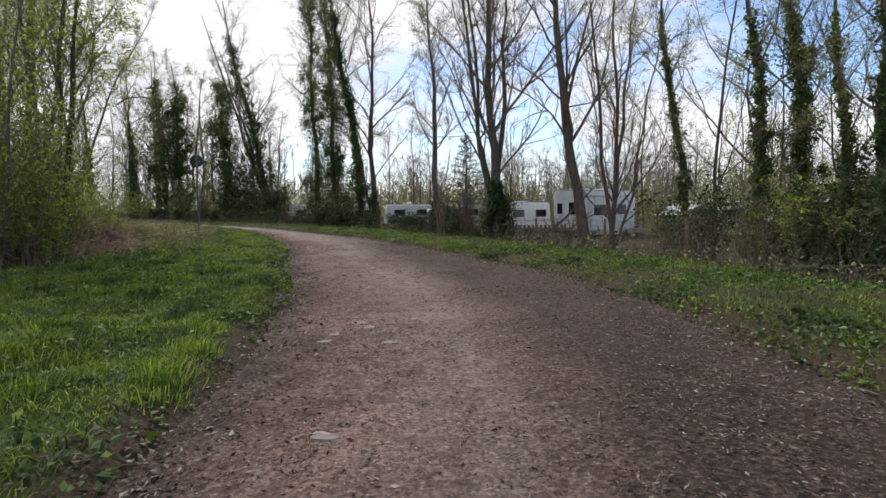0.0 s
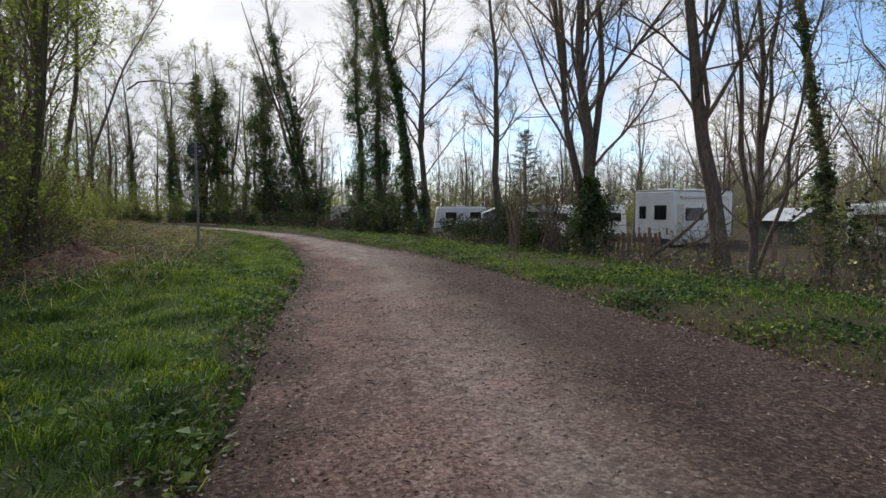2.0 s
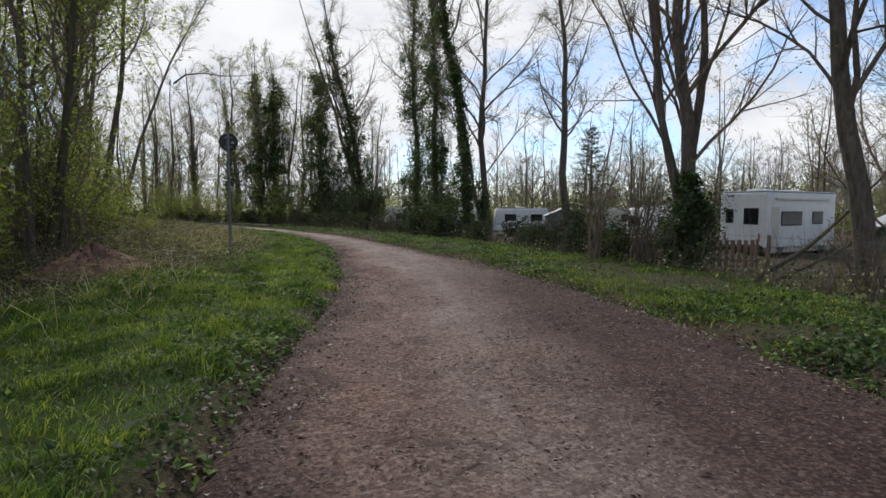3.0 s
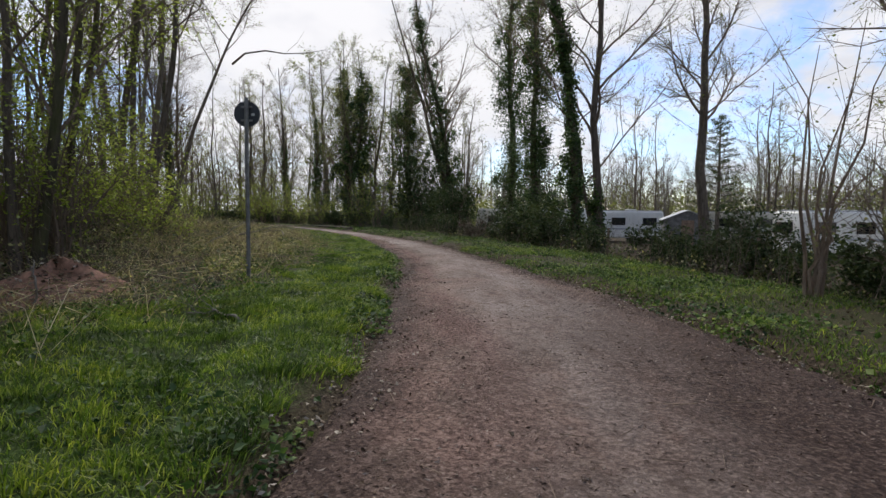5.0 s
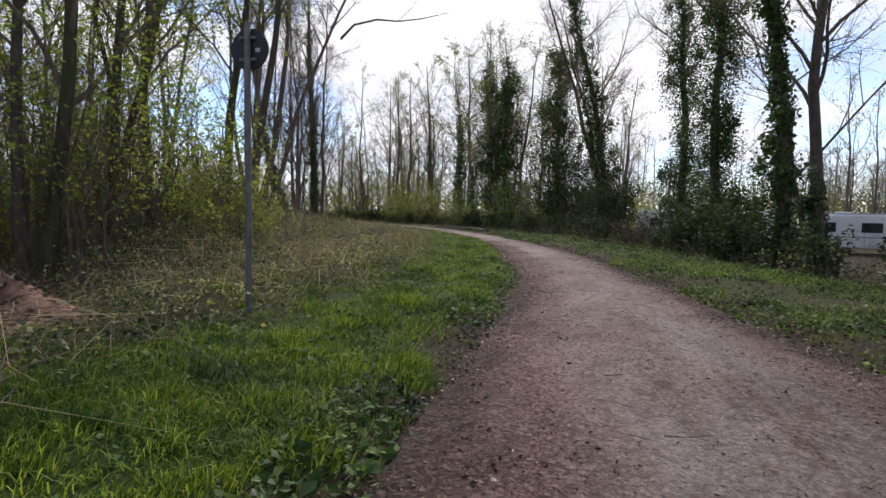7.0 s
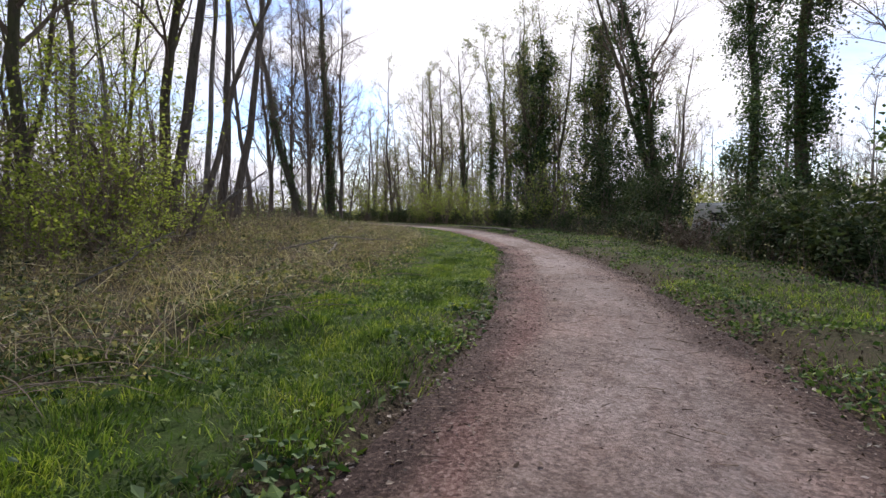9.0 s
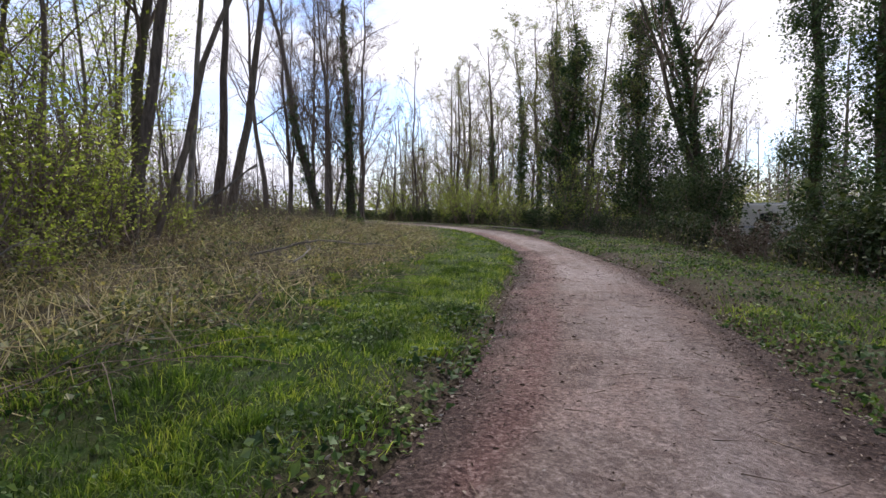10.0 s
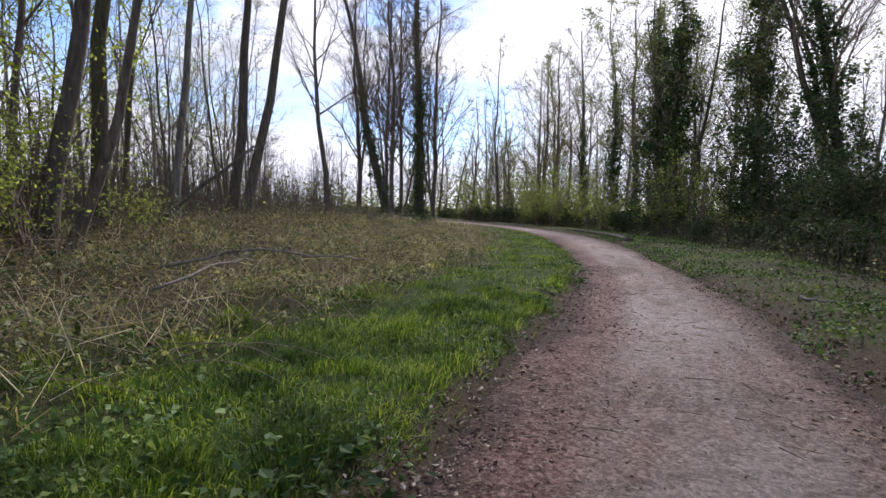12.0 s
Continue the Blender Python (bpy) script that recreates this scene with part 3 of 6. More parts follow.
# ---- trees ----
def grow(rng, high, r, lean=(0, 0), limbs=12, first=0.35, spread=0.62, reach=0.34, wobble=0.12, subs=9, twigs=12, leaf_n=0, leaf=0.07, stems=0, sides=8, deep=0.25):
    """A tree in its own space: Geos of trunk, branches and leaves, and the trunk's line with its radii."""
    trunk, branch, leaves = Geo(), Geo(), Geo()
    z = np.r_[-deep, 0.0, 0.25, 0.6, np.linspace(1.2, high, 13)]
    ph = rng.uniform(0, 6.28, 4)
    zz = np.maximum(z, 0)
    sway = wobble * np.stack([np.sin(zz * 0.55 + ph[0]) - np.sin(ph[0]) + 0.4 * np.sin(zz * 1.4 + ph[1]) - 0.4 * np.sin(ph[1]),
                              np.sin(zz * 0.5 + ph[2]) - np.sin(ph[2]) + 0.4 * np.sin(zz * 1.3 + ph[3]) - 0.4 * np.sin(ph[3])], 1)
    line = np.column_stack([zz[:, None] * np.array(lean)[None] + sway * ease(zz, 0.5, 4)[:, None], z])
    rad = r * (1 - 0.9 * (zz / high) ** 0.8) * (1 + 0.55 * np.exp(-zz / 0.35)) + 0.006
    trunk.tube(line, rad, sides)
    mains = [(line, rad)]
    for _ in range(stems):
        a0, f0 = rng.uniform(0, 6.28), rng.uniform(0.0, 0.12)
        b = f0 * high
        l2 = high * rng.uniform(0.6, 0.9)
        t2 = np.linspace(0, 1, 9)
        base = np.array([np.interp(b, z, line[:, 0]), np.interp(b, z, line[:, 1]), b - 0.05])
        o = rng.uniform(0.10, 0.20) * l2 * t2**0.8
        p2 = base + np.column_stack([np.cos(a0) * o + lean[0] * l2 * t2, np.sin(a0) * o + lean[1] * l2 * t2, l2 * t2])
        p2[2:, :2] += rng.normal(0, 0.10, (7, 2))
        r2 = r * rng.uniform(0.45, 0.7) * (1 - 0.88 * t2) + 0.006
        trunk.tube(p2, r2, 6)
        mains.append((p2, r2))
    tb, tt, tr = [], [], []
    turn = rng.uniform(0, 6.28)
    for m, (ml, mr) in enumerate(mains):
        mz = ml[:, 2]
        n = int(limbs * 1.35) if m == 0 else max(4, int(limbs * 0.6))
        for i in range(n):
            f = first + (0.97 - first) * ((i + rng.random()) / n) ** 1.35
            h = f * mz[-1]
            s = np.array([np.interp(h, mz, ml[:, 0]), np.interp(h, mz, ml[:, 1]), h])
            rs = np.interp(h, mz, mr)
            turn += 2.4 + rng.normal(0, 0.4)
            out = spread * rng.uniform(0.7, 1.9)
            d = np.array([np.cos(turn) * out, np.sin(turn) * out, 1.0])
            d /= np.linalg.norm(d)
            length = high * reach * (1.15 - f * 0.85) * rng.uniform(0.6, 1.25)
            k = 6
            p = [s]
            for q in range(k):
                d = d + rng.normal(0, 0.13, 3) + np.array((0, 0, 0.05))
                d /= np.linalg.norm(d)
                p.append(p[-1] + d * length / k)
            p = np.array(p)
            rl = min(rs * 0.42, 0.008 + length * 0.011) * (1 - 0.85 * np.linspace(0, 1, k + 1)) + 0.004
            branch.tube(p, rl, 4 if sides > 6 else 3)
            for _ in range(twigs):
                q = rng.uniform(0.15, 1.0) * k
                a, w = int(min(q, k - 1)), q - int(min(q, k - 1))
                b0 = p[a] * (1 - w) + p[a + 1] * w
                dv = d + rng.normal(0, 0.8, 3)
                tb.append(b0)
                tt.append(b0 + dv / np.linalg.norm(dv) * rng.uniform(0.3, 1.0))
                tr.append(0.0058)
            for g in range(subs):
                q = rng.uniform(0.25, 1.0) * k
                a, w = int(min(q, k - 1)), q - int(min(q, k - 1))
                s2 = p[a] * (1 - w) + p[a + 1] * w
                d2 = (p[a + 1] - p[a]) / (length / k) + rng.normal(0, 0.55, 3)
                d2 /= np.linalg.norm(d2)
                l2 = length * rng.uniform(0.2, 0.45)
                e1 = s2 + d2 * l2 * 0.5 + rng.normal(0, 0.04, 3) * l2
                e2 = e1 + (d2 + rng.normal(0, 0.25, 3) + (0, 0, 0.12)) * l2 * 0.5
                branch.tube([s2, e1, e2], [max(0.005, rl[a] * 0.5), max(0.004, rl[a] * 0.35), 0.003], 3)
                for _ in range(twigs):
                    w2 = rng.uniform(0.15, 1.0)
                    b0 = s2 + (e1 - s2) * min(1, 2 * w2) + (e2 - e1) * max(0, 2 * w2 - 1)
                    dv = d2 + rng.normal(0, 0.65, 3)
                    dv /= np.linalg.norm(dv)
                    tb.append(b0)
                    tt.append(b0 + dv * rng.uniform(0.3, 0.9) * min(1.0, 0.5 + l2 * 0.4))
                    tr.append(0.0055)
    branch.cones(tb, tt, tr)
    if leaf_n and tb:
        tb, tt = np.array(tb), np.array(tt)
        pick = rng.integers(0, len(tb), leaf_n)
        w = rng.uniform(0.3, 1.1, leaf_n)[:, None]
        leaves.leaves(rng, tb[pick] * (1 - w) + tt[pick] * w + rng.normal(0, 0.07, (leaf_n, 3)), leaf)
    return trunk, branch, leaves, line, rad


def ivy_coat(rng, line, rad, z0, z1, n, shell, size=0.12, taper=0.75):
    """Ivy round a trunk: a close coat, and sprays of leaves that stand and hang out from it with gaps between."""
    g = Geo()
    n = int(n * (1.9 if shell > 1.25 else 2.5))
    shell *= 0.8

    def about(z, a, far):
        o = np.interp(z, line[:, 2], rad) + far
        return np.column_stack([np.interp(z, line[:, 2], line[:, 0]) + np.cos(a) * o, np.interp(z, line[:, 2], line[:, 1]) + np.sin(a) * o, z])

    loose = shell > 1.0
    m = int(n * (0.28 if loose else 0.5))
    z = z0 + (z1 - z0) * rng.beta(1.0, 1.2, m)
    g.leaves(rng, about(z, rng.uniform(0, 6.283, m), shell * 0.35 * rng.random(m) ** 1.5), size, slim=0.75)
    sprays = max(12, int((z1 - z0) * (4.5 if loose else 4 + 3 * shell)))
    sz = z0 + (z1 - z0) * rng.beta(1.0, 1.15, sprays)
    taper_ = 0.4 + taper - taper * (sz - z0) / (z1 - z0)
    ring = rng.uniform(0, 6.283, sprays)
    centre = about(sz, ring, shell * taper_ * rng.uniform(0.15, 1.0, sprays) ** 0.8)
    puff = rng.uniform(0.10, 0.30, sprays) * (0.4 + 0.45 * shell)
    k = rng.integers(0, sprays, n - m)
    p = centre[k] + rng.normal(0, 1, (n - m, 3)) * puff[k][:, None] * (1, 1, 1.25)
    p[:, 2] = np.maximum(p[:, 2], 0.02)
    g.leaves(rng, p, size, slim=0.75)
    trunk_at = about(sz - 0.3, ring, 0 * sz)
    g.cones(trunk_at, centre, 0.012)
    return g


def tree(name, x, y, high, r, lean, label, seed, material=None, leaf_material=None, ivy=None, group="", z=None, turn=0.0, **how):
    """One tree as a thing: trunk, branches, and leaves and ivy where it has them. ivy: from, to, count, shell."""
    rng = np.random.default_rng(seed)
    if how.get("leaf_n") and name not in ("young_tree", "camp_tree"):
        how["leaf_n"] = int(how["leaf_n"] * 4.2)
    trunk, branch, leaves, line, rad = grow(rng, high, r, lean, **how)
    root = thing(name, x, y, float(lie(x, y)) if z is None else z, label, "tree", group, turn)
    part("trunk", trunk, material or BARK, root, smooth=True)
    part("crown", branch, TWIG, root)
    if leaves.n:
        part("foliage", leaves, leaf_material or SPRING, root)
    if ivy:
        part("ivy", ivy_coat(rng, line, rad, *ivy), IVY, root, "dark glossy ivy")
    return root


def shrub(name, x, y, high, wide, stems, leaf_n, leaf, label, seed, leaf_material, group="", category="shrub", dense=False, bark_material=None):
    rng = np.random.default_rng(seed)
    wood, leaves = Geo(), Geo()
    tb, tt = [], []
    for i in range(stems):
        a = rng.uniform(0, 6.28)
        o = wide * 0.5 * rng.random() ** 0.6
        h = high * rng.uniform(0.55, 1.0)
        t = np.linspace(0, 1, 6)
        b = rng.normal(0, 0.10, 2)
        p = np.column_stack([b[0] + np.cos(a) * o * t**1.4, b[1] + np.sin(a) * o * t**1.4, -0.1 + (h + 0.1) * t])
        p[1:, :2] += rng.normal(0, 0.03 * high, (5, 2))
        wood.tube(p, 0.004 + (0.006 + 0.006 * high) * (1 - t), 4)
        for q in range(9):
            w = rng.uniform(0.25, 1.0) * 5
            k = int(min(w, 4))
            s = p[k] + (p[k + 1] - p[k]) * (w - k)
            d = rng.normal(0, 0.6, 3) + (np.cos(a) * 0.5, np.sin(a) * 0.5, 0.55)
            e = s + d / np.linalg.norm(d) * rng.uniform(0.12, 0.32) * high
            tb.append(s)
            tt.append(e)
            for _ in range(2):
                w2 = rng.uniform(0.3, 0.9)
                s2 = s + (e - s) * w2
                d2 = d / np.linalg.norm(d) + rng.normal(0, 0.6, 3)
                tb.append(s2)
                tt.append(s2 + d2 * rng.uniform(0.05, 0.13) * high)
    tb, tt = np.array(tb), np.array(tt)
    wood.cones(tb, tt, 0.0055)
    if dense:
        n1 = leaf_n
        c = rng.integers(0, len(tt), n1)
        pos = tt[c] + rng.normal(0, 0.09 * high ** 0.5, (n1, 3))
        pos[:, 2] = np.abs(pos[:, 2])
        leaves.leaves(rng, pos, leaf)
    else:
        c = rng.integers(0, len(tt), leaf_n)
        w = rng.uniform(0.2, 1.1, leaf_n)[:, None]
        leaves.leaves(rng, tb[c] * (1 - w) + tt[c] * w + rng.normal(0, 0.05, (leaf_n, 3)), leaf)
    root = thing(name, x, y, float(lie(x, y)), label, category, group)
    part("framework", wood, bark_material or TWIG, root)
    if leaf_n:
        part("foliage", leaves, leaf_material, root)
    return root


BARE = "bare grey-brown tree beside the path with first spring leaves"
IVIED = "tall tree with its trunk wrapped in dark ivy"
# the camp side of the path
tree("ash_tree", 2.09, 22.07, 16, 0.21, (-0.01, 0.05), "slender many-stemmed tree with ivy round its foot", 11, BARK, SPRING_PALE, (0.0, 2.4, 1500, 0.55), "camp side trees",
     limbs=15, first=0.22, spread=0.5, reach=0.34, stems=3, leaf_n=900, leaf=0.06)
tree("leaning_tree", 5.17, 20.22, 15, 0.23, (-0.115, 0.05), "bare leaning grey-brown tree with a furrowed trunk", 12, BARK, SPRING, None, "camp side trees", limbs=15, first=0.24, leaf_n=800, leaf=0.06)
tree("maple_tree", 6.5, 21.6, 13, 0.12, (0.01, 0.05), "thin many-stemmed tree with dark curving branches", 13, BARK, SPRING, None, "camp side trees", limbs=12, first=0.12, spread=0.65, stems=3, leaf_n=700, leaf=0.06)
tree("ivy_tree", 12.4, 28.2, 17, 0.17, (-0.11, 0.06), IVIED, 14, BARK_GREEN, SPRING, (0.0, 12, 2600, 0.35), "ivy-clad trees", leaf_n=500, first=0.45)
tree("ivy_tree", 11.6, 20.4, 15, 0.18, (-0.07, 0.05), IVIED, 15, BARK_GREEN, SPRING, (0.3, 9, 2200, 0.38), "ivy-clad trees", leaf_n=900, first=0.2)
tree("ivy_tree", 17.0, 26.0, 16, 0.34, (-0.09, 0.05), "stout tree buried in dark hanging ivy", 16, BARK_GREEN, SPRING, (0.8, 12, 6000, 0.95), "ivy-clad trees", leaf_n=600, first=0.4)
tree("ivy_tree", 16.2, 22.6, 15, 0.17, (-0.03, 0.05), IVIED, 17, BARK_GREEN, SPRING, (1.0, 10, 1800, 0.3), "ivy-clad trees", leaf_n=700, first=0.2)
tree("ivy_tree", 13.6, 17.2, 14, 0.17, (-0.02, 0.05), IVIED, 18, BARK_GREEN, SPRING, (0.6, 9, 2200, 0.34), "ivy-clad trees", leaf_n=900, first=0.25)
tree("alder_tree", -0.2, 36.2, 18, 0.24, (-0.04, 0.04), BARE, 19, BARK, SPRING_PALE, None, "camp side trees", limbs=20, first=0.3, leaf_n=1000, leaf=0.07, reach=0.22, spread=0.75, twigs=15)
tree("alder_tree", -4.15, 34.9, 18, 0.19, (-0.01, 0.05), BARE, 20, BARK, SPRING_PALE, (0, 3, 500, 0.25), "camp side trees", limbs=15, first=0.25, leaf_n=900, leaf=0.07, stems=1)
tree("ivy_tree", -4.75, 33.6, 18, 0.20, (-0.135, 0.02), IVIED, 21, BARK_GREEN, SPRING_PALE, (0.0, 13, 3800, 0.5), "ivy-clad trees", leaf_n=600, first=0.5)
tree("ivy_tree", -7.65, 41.2, 19, 0.24, (-0.03, 0.02), IVIED, 22, BARK_GREEN, SPRING_PALE, (0.0, 19, 14500, 1.9, 0.105, 0.15), "ivy-clad trees", leaf_n=900, first=0.45)
tree("ivy_tree", -10.7, 47.8, 20, 0.26, (-0.03, 0.03), IVIED, 23, BARK_GREEN, SPRING_PALE, (0.0, 20, 13500, 2.1, 0.11, 0.15), "ivy-clad trees", leaf_n=1200, first=0.45)
tree("ivy_tree", -16.7, 56.6, 22, 0.32, (-0.195, -0.07), "leaning tree thickly wrapped in dark ivy with bare forked top", 24, BARK_GREEN, SPRING_PALE, (0.0, 19, 7000, 1.3, 0.16), "ivy-clad trees", leaf_n=300, first=0.35, stems=2, reach=0.34, limbs=15)
tree("ivy_tree", -27.0, 58.5, 17, 0.26, (-0.03, 0.02), IVIED, 25, BARK_GREEN, SPRING_PALE, (1.0, 15, 7500, 2.0, 0.17), "ivy-clad trees", leaf_n=1200, leaf=0.13, first=0.3, stems=2)
tree("ivy_tree", -30.2, 61.5, 19, 0.24, (-0.05, 0.02), IVIED, 26, BARK_GREEN, SPRING_PALE, (1.5, 16, 6500, 2.0, 0.17), "ivy-clad trees", leaf_n=1300, leaf=0.13, first=0.25, stems=2)
tree("ivy_tree", -22.5, 58.0, 16, 0.25, (0.0, 0.02), "ivy-clad tree above a broad dark skirt of ivy", 27, BARK_GREEN, SPRING_PALE, (0.0, 15, 9500, 2.3, 0.17, 1.1), "ivy-clad trees", leaf_n=1200, leaf=0.13, first=0.3, stems=1)
tree("ivy_tree", -32.6, 60.0, 17, 0.16, (-0.07, 0.01), "slim tree with patches of ivy and pale new leaves", 48, BARK, SPRING_PALE, (1.0, 11, 2000, 1.1, 0.15), "ivy-clad trees", leaf_n=1100, leaf=0.13, first=0.3)
# past the bend
tree("poplar_tree", -38.1, 69.8, 20, 0.34, (-0.05, 0.01), BARE, 28, BARK, FARLEAF, (0, 6, 1500, 0.5), "trees past the bend", leaf_n=300, limbs=16, first=0.25)
tree("poplar_tree", -42.5, 68.6, 19, 0.32, (-0.06, 0.01), BARE, 29, BARK, FARLEAF, (0, 10, 2200, 0.6), "trees past the bend", leaf_n=300, limbs=16, first=0.25)
tree("poplar_tree", -54.5, 78.5, 21, 0.30, (-0.10, 0.0), BARE, 30, BARK, FARLEAF, None, "trees past the bend", leaf_n=300, limbs=16, first=0.25)
tree("broken_tree", -56.0, 72.5, 8.5, 0.42, (-0.22, -0.10), "leaning broken-off tree trunk without a crown", 31, BARK, FARLEAF, (0, 4, 500, 0.5), "trees past the bend", limbs=4, first=0.6, reach=0.12)
tree("poplar_tree", -39.9, 45.5, 21, 0.30, (-0.17, -0.13), "tall bare tree leaning over the wood's edge", 32, BARK, FARLEAF, (0, 9, 1500, 0.35), "wood edge trees", leaf_n=200, limbs=15, first=0.3, reach=0.25, spread=0.4)
tree("poplar_tree", -37.6, 46.5, 22, 0.30, (-0.06, 0.01), "upright ivy-clad poplar with fine upright twigs", 33, BARK_GREEN, FARLEAF, (0, 15, 2800, 0.45), "wood edge trees", leaf_n=500, limbs=24, first=0.15, reach=0.22, spread=0.45, twigs=10)
tree("poplar_tree", -37.5, 40.1, 18, 0.18, (-0.10, -0.03), BARE, 34, BARK, FARLEAF, None, "wood edge trees", leaf_n=200, first=0.3)
for i, (x, y, lx, h) in enumerate(((-41.5, 47.5, -0.03, 20), (-39.2, 48.6, 0.03, 18), (-43.0, 45.0, -0.09, 19), (-35.6, 43.2, -0.07, 17), (-46.0, 49.0, 0.02, 20))):
    tree("poplar_tree", x, y, h, 0.15 + 0.02 * (i % 3), (lx, 0.01), "slim poplar with a spray of fine upright twigs", 35 + i, BARK, FARLEAF, None, "wood edge trees",
         leaf_n=120, limbs=20, first=0.18, reach=0.24, spread=0.4, twigs=15, stems=1)
# the wood on the inner side of the bend
tree("sycamore_tree", -24.3, 31.0, 16, 0.175, (0.0, 0.09), "bare smooth-stemmed tree, one of a close pair", 41, BARK, FARLEAF, None, "wood edge trees", limbs=10, first=0.5, wobble=0.10)
tree("sycamore_tree", -23.8, 31.2, 16, 0.165, (0.02, 0.145), "bare smooth-stemmed tree, one of a close pair", 42, BARK, FARLEAF, None, "wood edge trees", limbs=10, first=0.5, wobble=0.08)
tree("sycamore_tree", -18.15, 26.5, 14, 0.15, (0.045, 0.13), "mossy slanting tree at the wood's edge", 43, BARK, SPRING, None, "wood edge trees", limbs=9, first=0.45, leaf_n=300)
slant = tree("sycamore_tree", -18.0, 26.85, 11, 0.085, (0.25, 0.33), "thin tree slanting across its neighbours", 44, BARK, SPRING, None, "wood edge trees", limbs=8, first=0.5, wobble=0.2, leaf_n=100)
tree("sycamore_tree", -21.1, 28.9, 14, 0.10, (-0.04, 0.04), BARE, 45, BARK_PALE, SPRING, None, "wood edge trees", limbs=9, first=0.4, leaf_n=150)
tree("oak_tree", -13.6, 19.75, 14, 0.125, (0.065, 0.12), "slanting tree rooted behind a heap of clay", 46, BARK_GREEN, SPRING, None, "wood edge trees", limbs=13, first=0.2, leaf_n=1900, leaf=0.105)
tree("oak_tree", -18.8, 24.0, 15, 0.15, (-0.04, 0.03), "mossy tree among spring-green saplings", 47, BARK_GREEN, SPRING, None, "wood edge trees", limbs=13, first=0.25, leaf_n=1700, leaf=0.105)
g = Geo()
g.tube([(1.5, 1.98, 6.0), (2.0, 2.05, 6.35), (2.7, 2.3, 6.45), (3.3, 2.55, 6.36), (3.9, 2.9, 6.42), (4.6, 3.35, 6.6)], [0.045, 0.036, 0.03, 0.022, 0.016, 0.006], 5)
g.tube([(3.3, 2.55, 6.36), (3.7, 2.75, 6.75), (3.9, 2.9, 7.2)], [0.012, 0.008, 0.004], 4)
part("limb", g, BARK, slant, smooth=True)
tree("oak_tree", -14.9, 21.3, 15, 0.095, (0.10, 0.06), BARE, 51, BARK_GREEN, SPRING, None, "wood edge trees", limbs=12, first=0.25, leaf_n=1300, leaf=0.10)
tree("oak_tree", -20.5, 27.4, 16, 0.17, (0.04, 0.06), BARE, 52, BARK_GREEN, SPRING, None, "wood edge trees", limbs=12, first=0.25, leaf_n=1300, leaf=0.10)

# the depth of the wood: a few kinds of young tree, each set out many times
WOOD_KINDS = []
for i in range(7):
    slim = i < 4
    # every third kind takes the pale bark to look sunlit
    WOOD_KINDS.append(tree("young_tree", -30 - 3 * i, 24 - i, 9 + 1.0 * i, 0.035 + 0.011 * i, (0.03 * math.sin(i * 2), 0.03 * math.cos(i * 3)),
                           "slender young woodland tree with opening yellow-green leaves", 70 + i, (BARK, BARK_GREEN, BARK_PALE)[i % 3], SPRING, None, "young trees of the wood",
                           limbs=9, first=0.12 if slim else 0.25, spread=0.6, subs=4, twigs=5, leaf_n=1400 if i % 2 == 0 else 420, leaf=0.10, sides=6, stems=1 if i in (1, 4) else 0))
rng = np.random.default_rng(5)
xy, dl, dr = spots(rng, 1600, -62, -6, 3, 62)
band = 6.2 + 0.9 * np.sin(xy[:, 1] * 0.7)
band = band + 7.0 * ease(xy[:, 1], 21.5, 25)
ok = (dl > band) & (dl < band + 26)
chance = np.where(dl < band + 9, 1.0, 0.45)
ok &= rng.random(len(xy)) < chance
woods = []
for p in xy[ok]:
    if all((p[0] - q[0]) ** 2 + (p[1] - q[1]) ** 2 > 1.25**2 for q in woods):
        woods.append(p)
woods = woods[:78]
wood_z = lie(np.array(woods)[:, 0], np.array(woods)[:, 1])
for k, p in enumerate(woods):
    late = p[1] > 27 or p[0] < -24
    front = beyond(p, LEFT, 1)[0] < 13 and not late
    kind = WOOD_KINDS[rng.choice([0, 2, 4, 6]) if front else rng.choice([1, 3, 5])]
    t = copy_thing(kind, pose(p[0], p[1], wood_z[k], rng.normal(0, 5), rng.normal(0, 5), rng.uniform(0, 360)))
    t.scale = [rng.uniform(0.8, 1.25)] * 3
for k, (x, y) in enumerate(((-19.6, 22.2), (-21.3, 24.2), (-22.8, 26.0), (-24.4, 27.6), (-20.4, 20.6), (-23.4, 23.2), (-25.6, 25.4), (-26.8, 28.6))):
    t = copy_thing(WOOD_KINDS[(2, 4, 6)[k % 3]], pose(x, y, float(lie(x, y)), rng.normal(0, 4), rng.normal(0, 4), 47 * k))
    t.scale = [rng.uniform(0.95, 1.25)] * 3
# young trees beyond the camp fence
xy, dl, dr = spots(rng, 500, -14, 34, 8, 66)
ok = (dr > 9) & ~((xy[:, 0] > 4) & (xy[:, 0] < 17) & (xy[:, 1] > 28) & (xy[:, 1] < 45)) & (np.hypot(xy[:, 0] - 0, xy[:, 1] - 44) > 9) & (np.arctan2(xy[:, 0], xy[:, 1]) > 0.42) & (xy[:, 1] < 45)
for p in xy[ok][:22]:
    t = copy_thing(WOOD_KINDS[rng.choice([0, 1, 2, 3])], pose(p[0], p[1], float(lie(p[0], p[1])), rng.normal(0, 3), rng.normal(0, 3), rng.uniform(0, 360)))
    t.scale = [rng.uniform(0.75, 1.1)] * 3

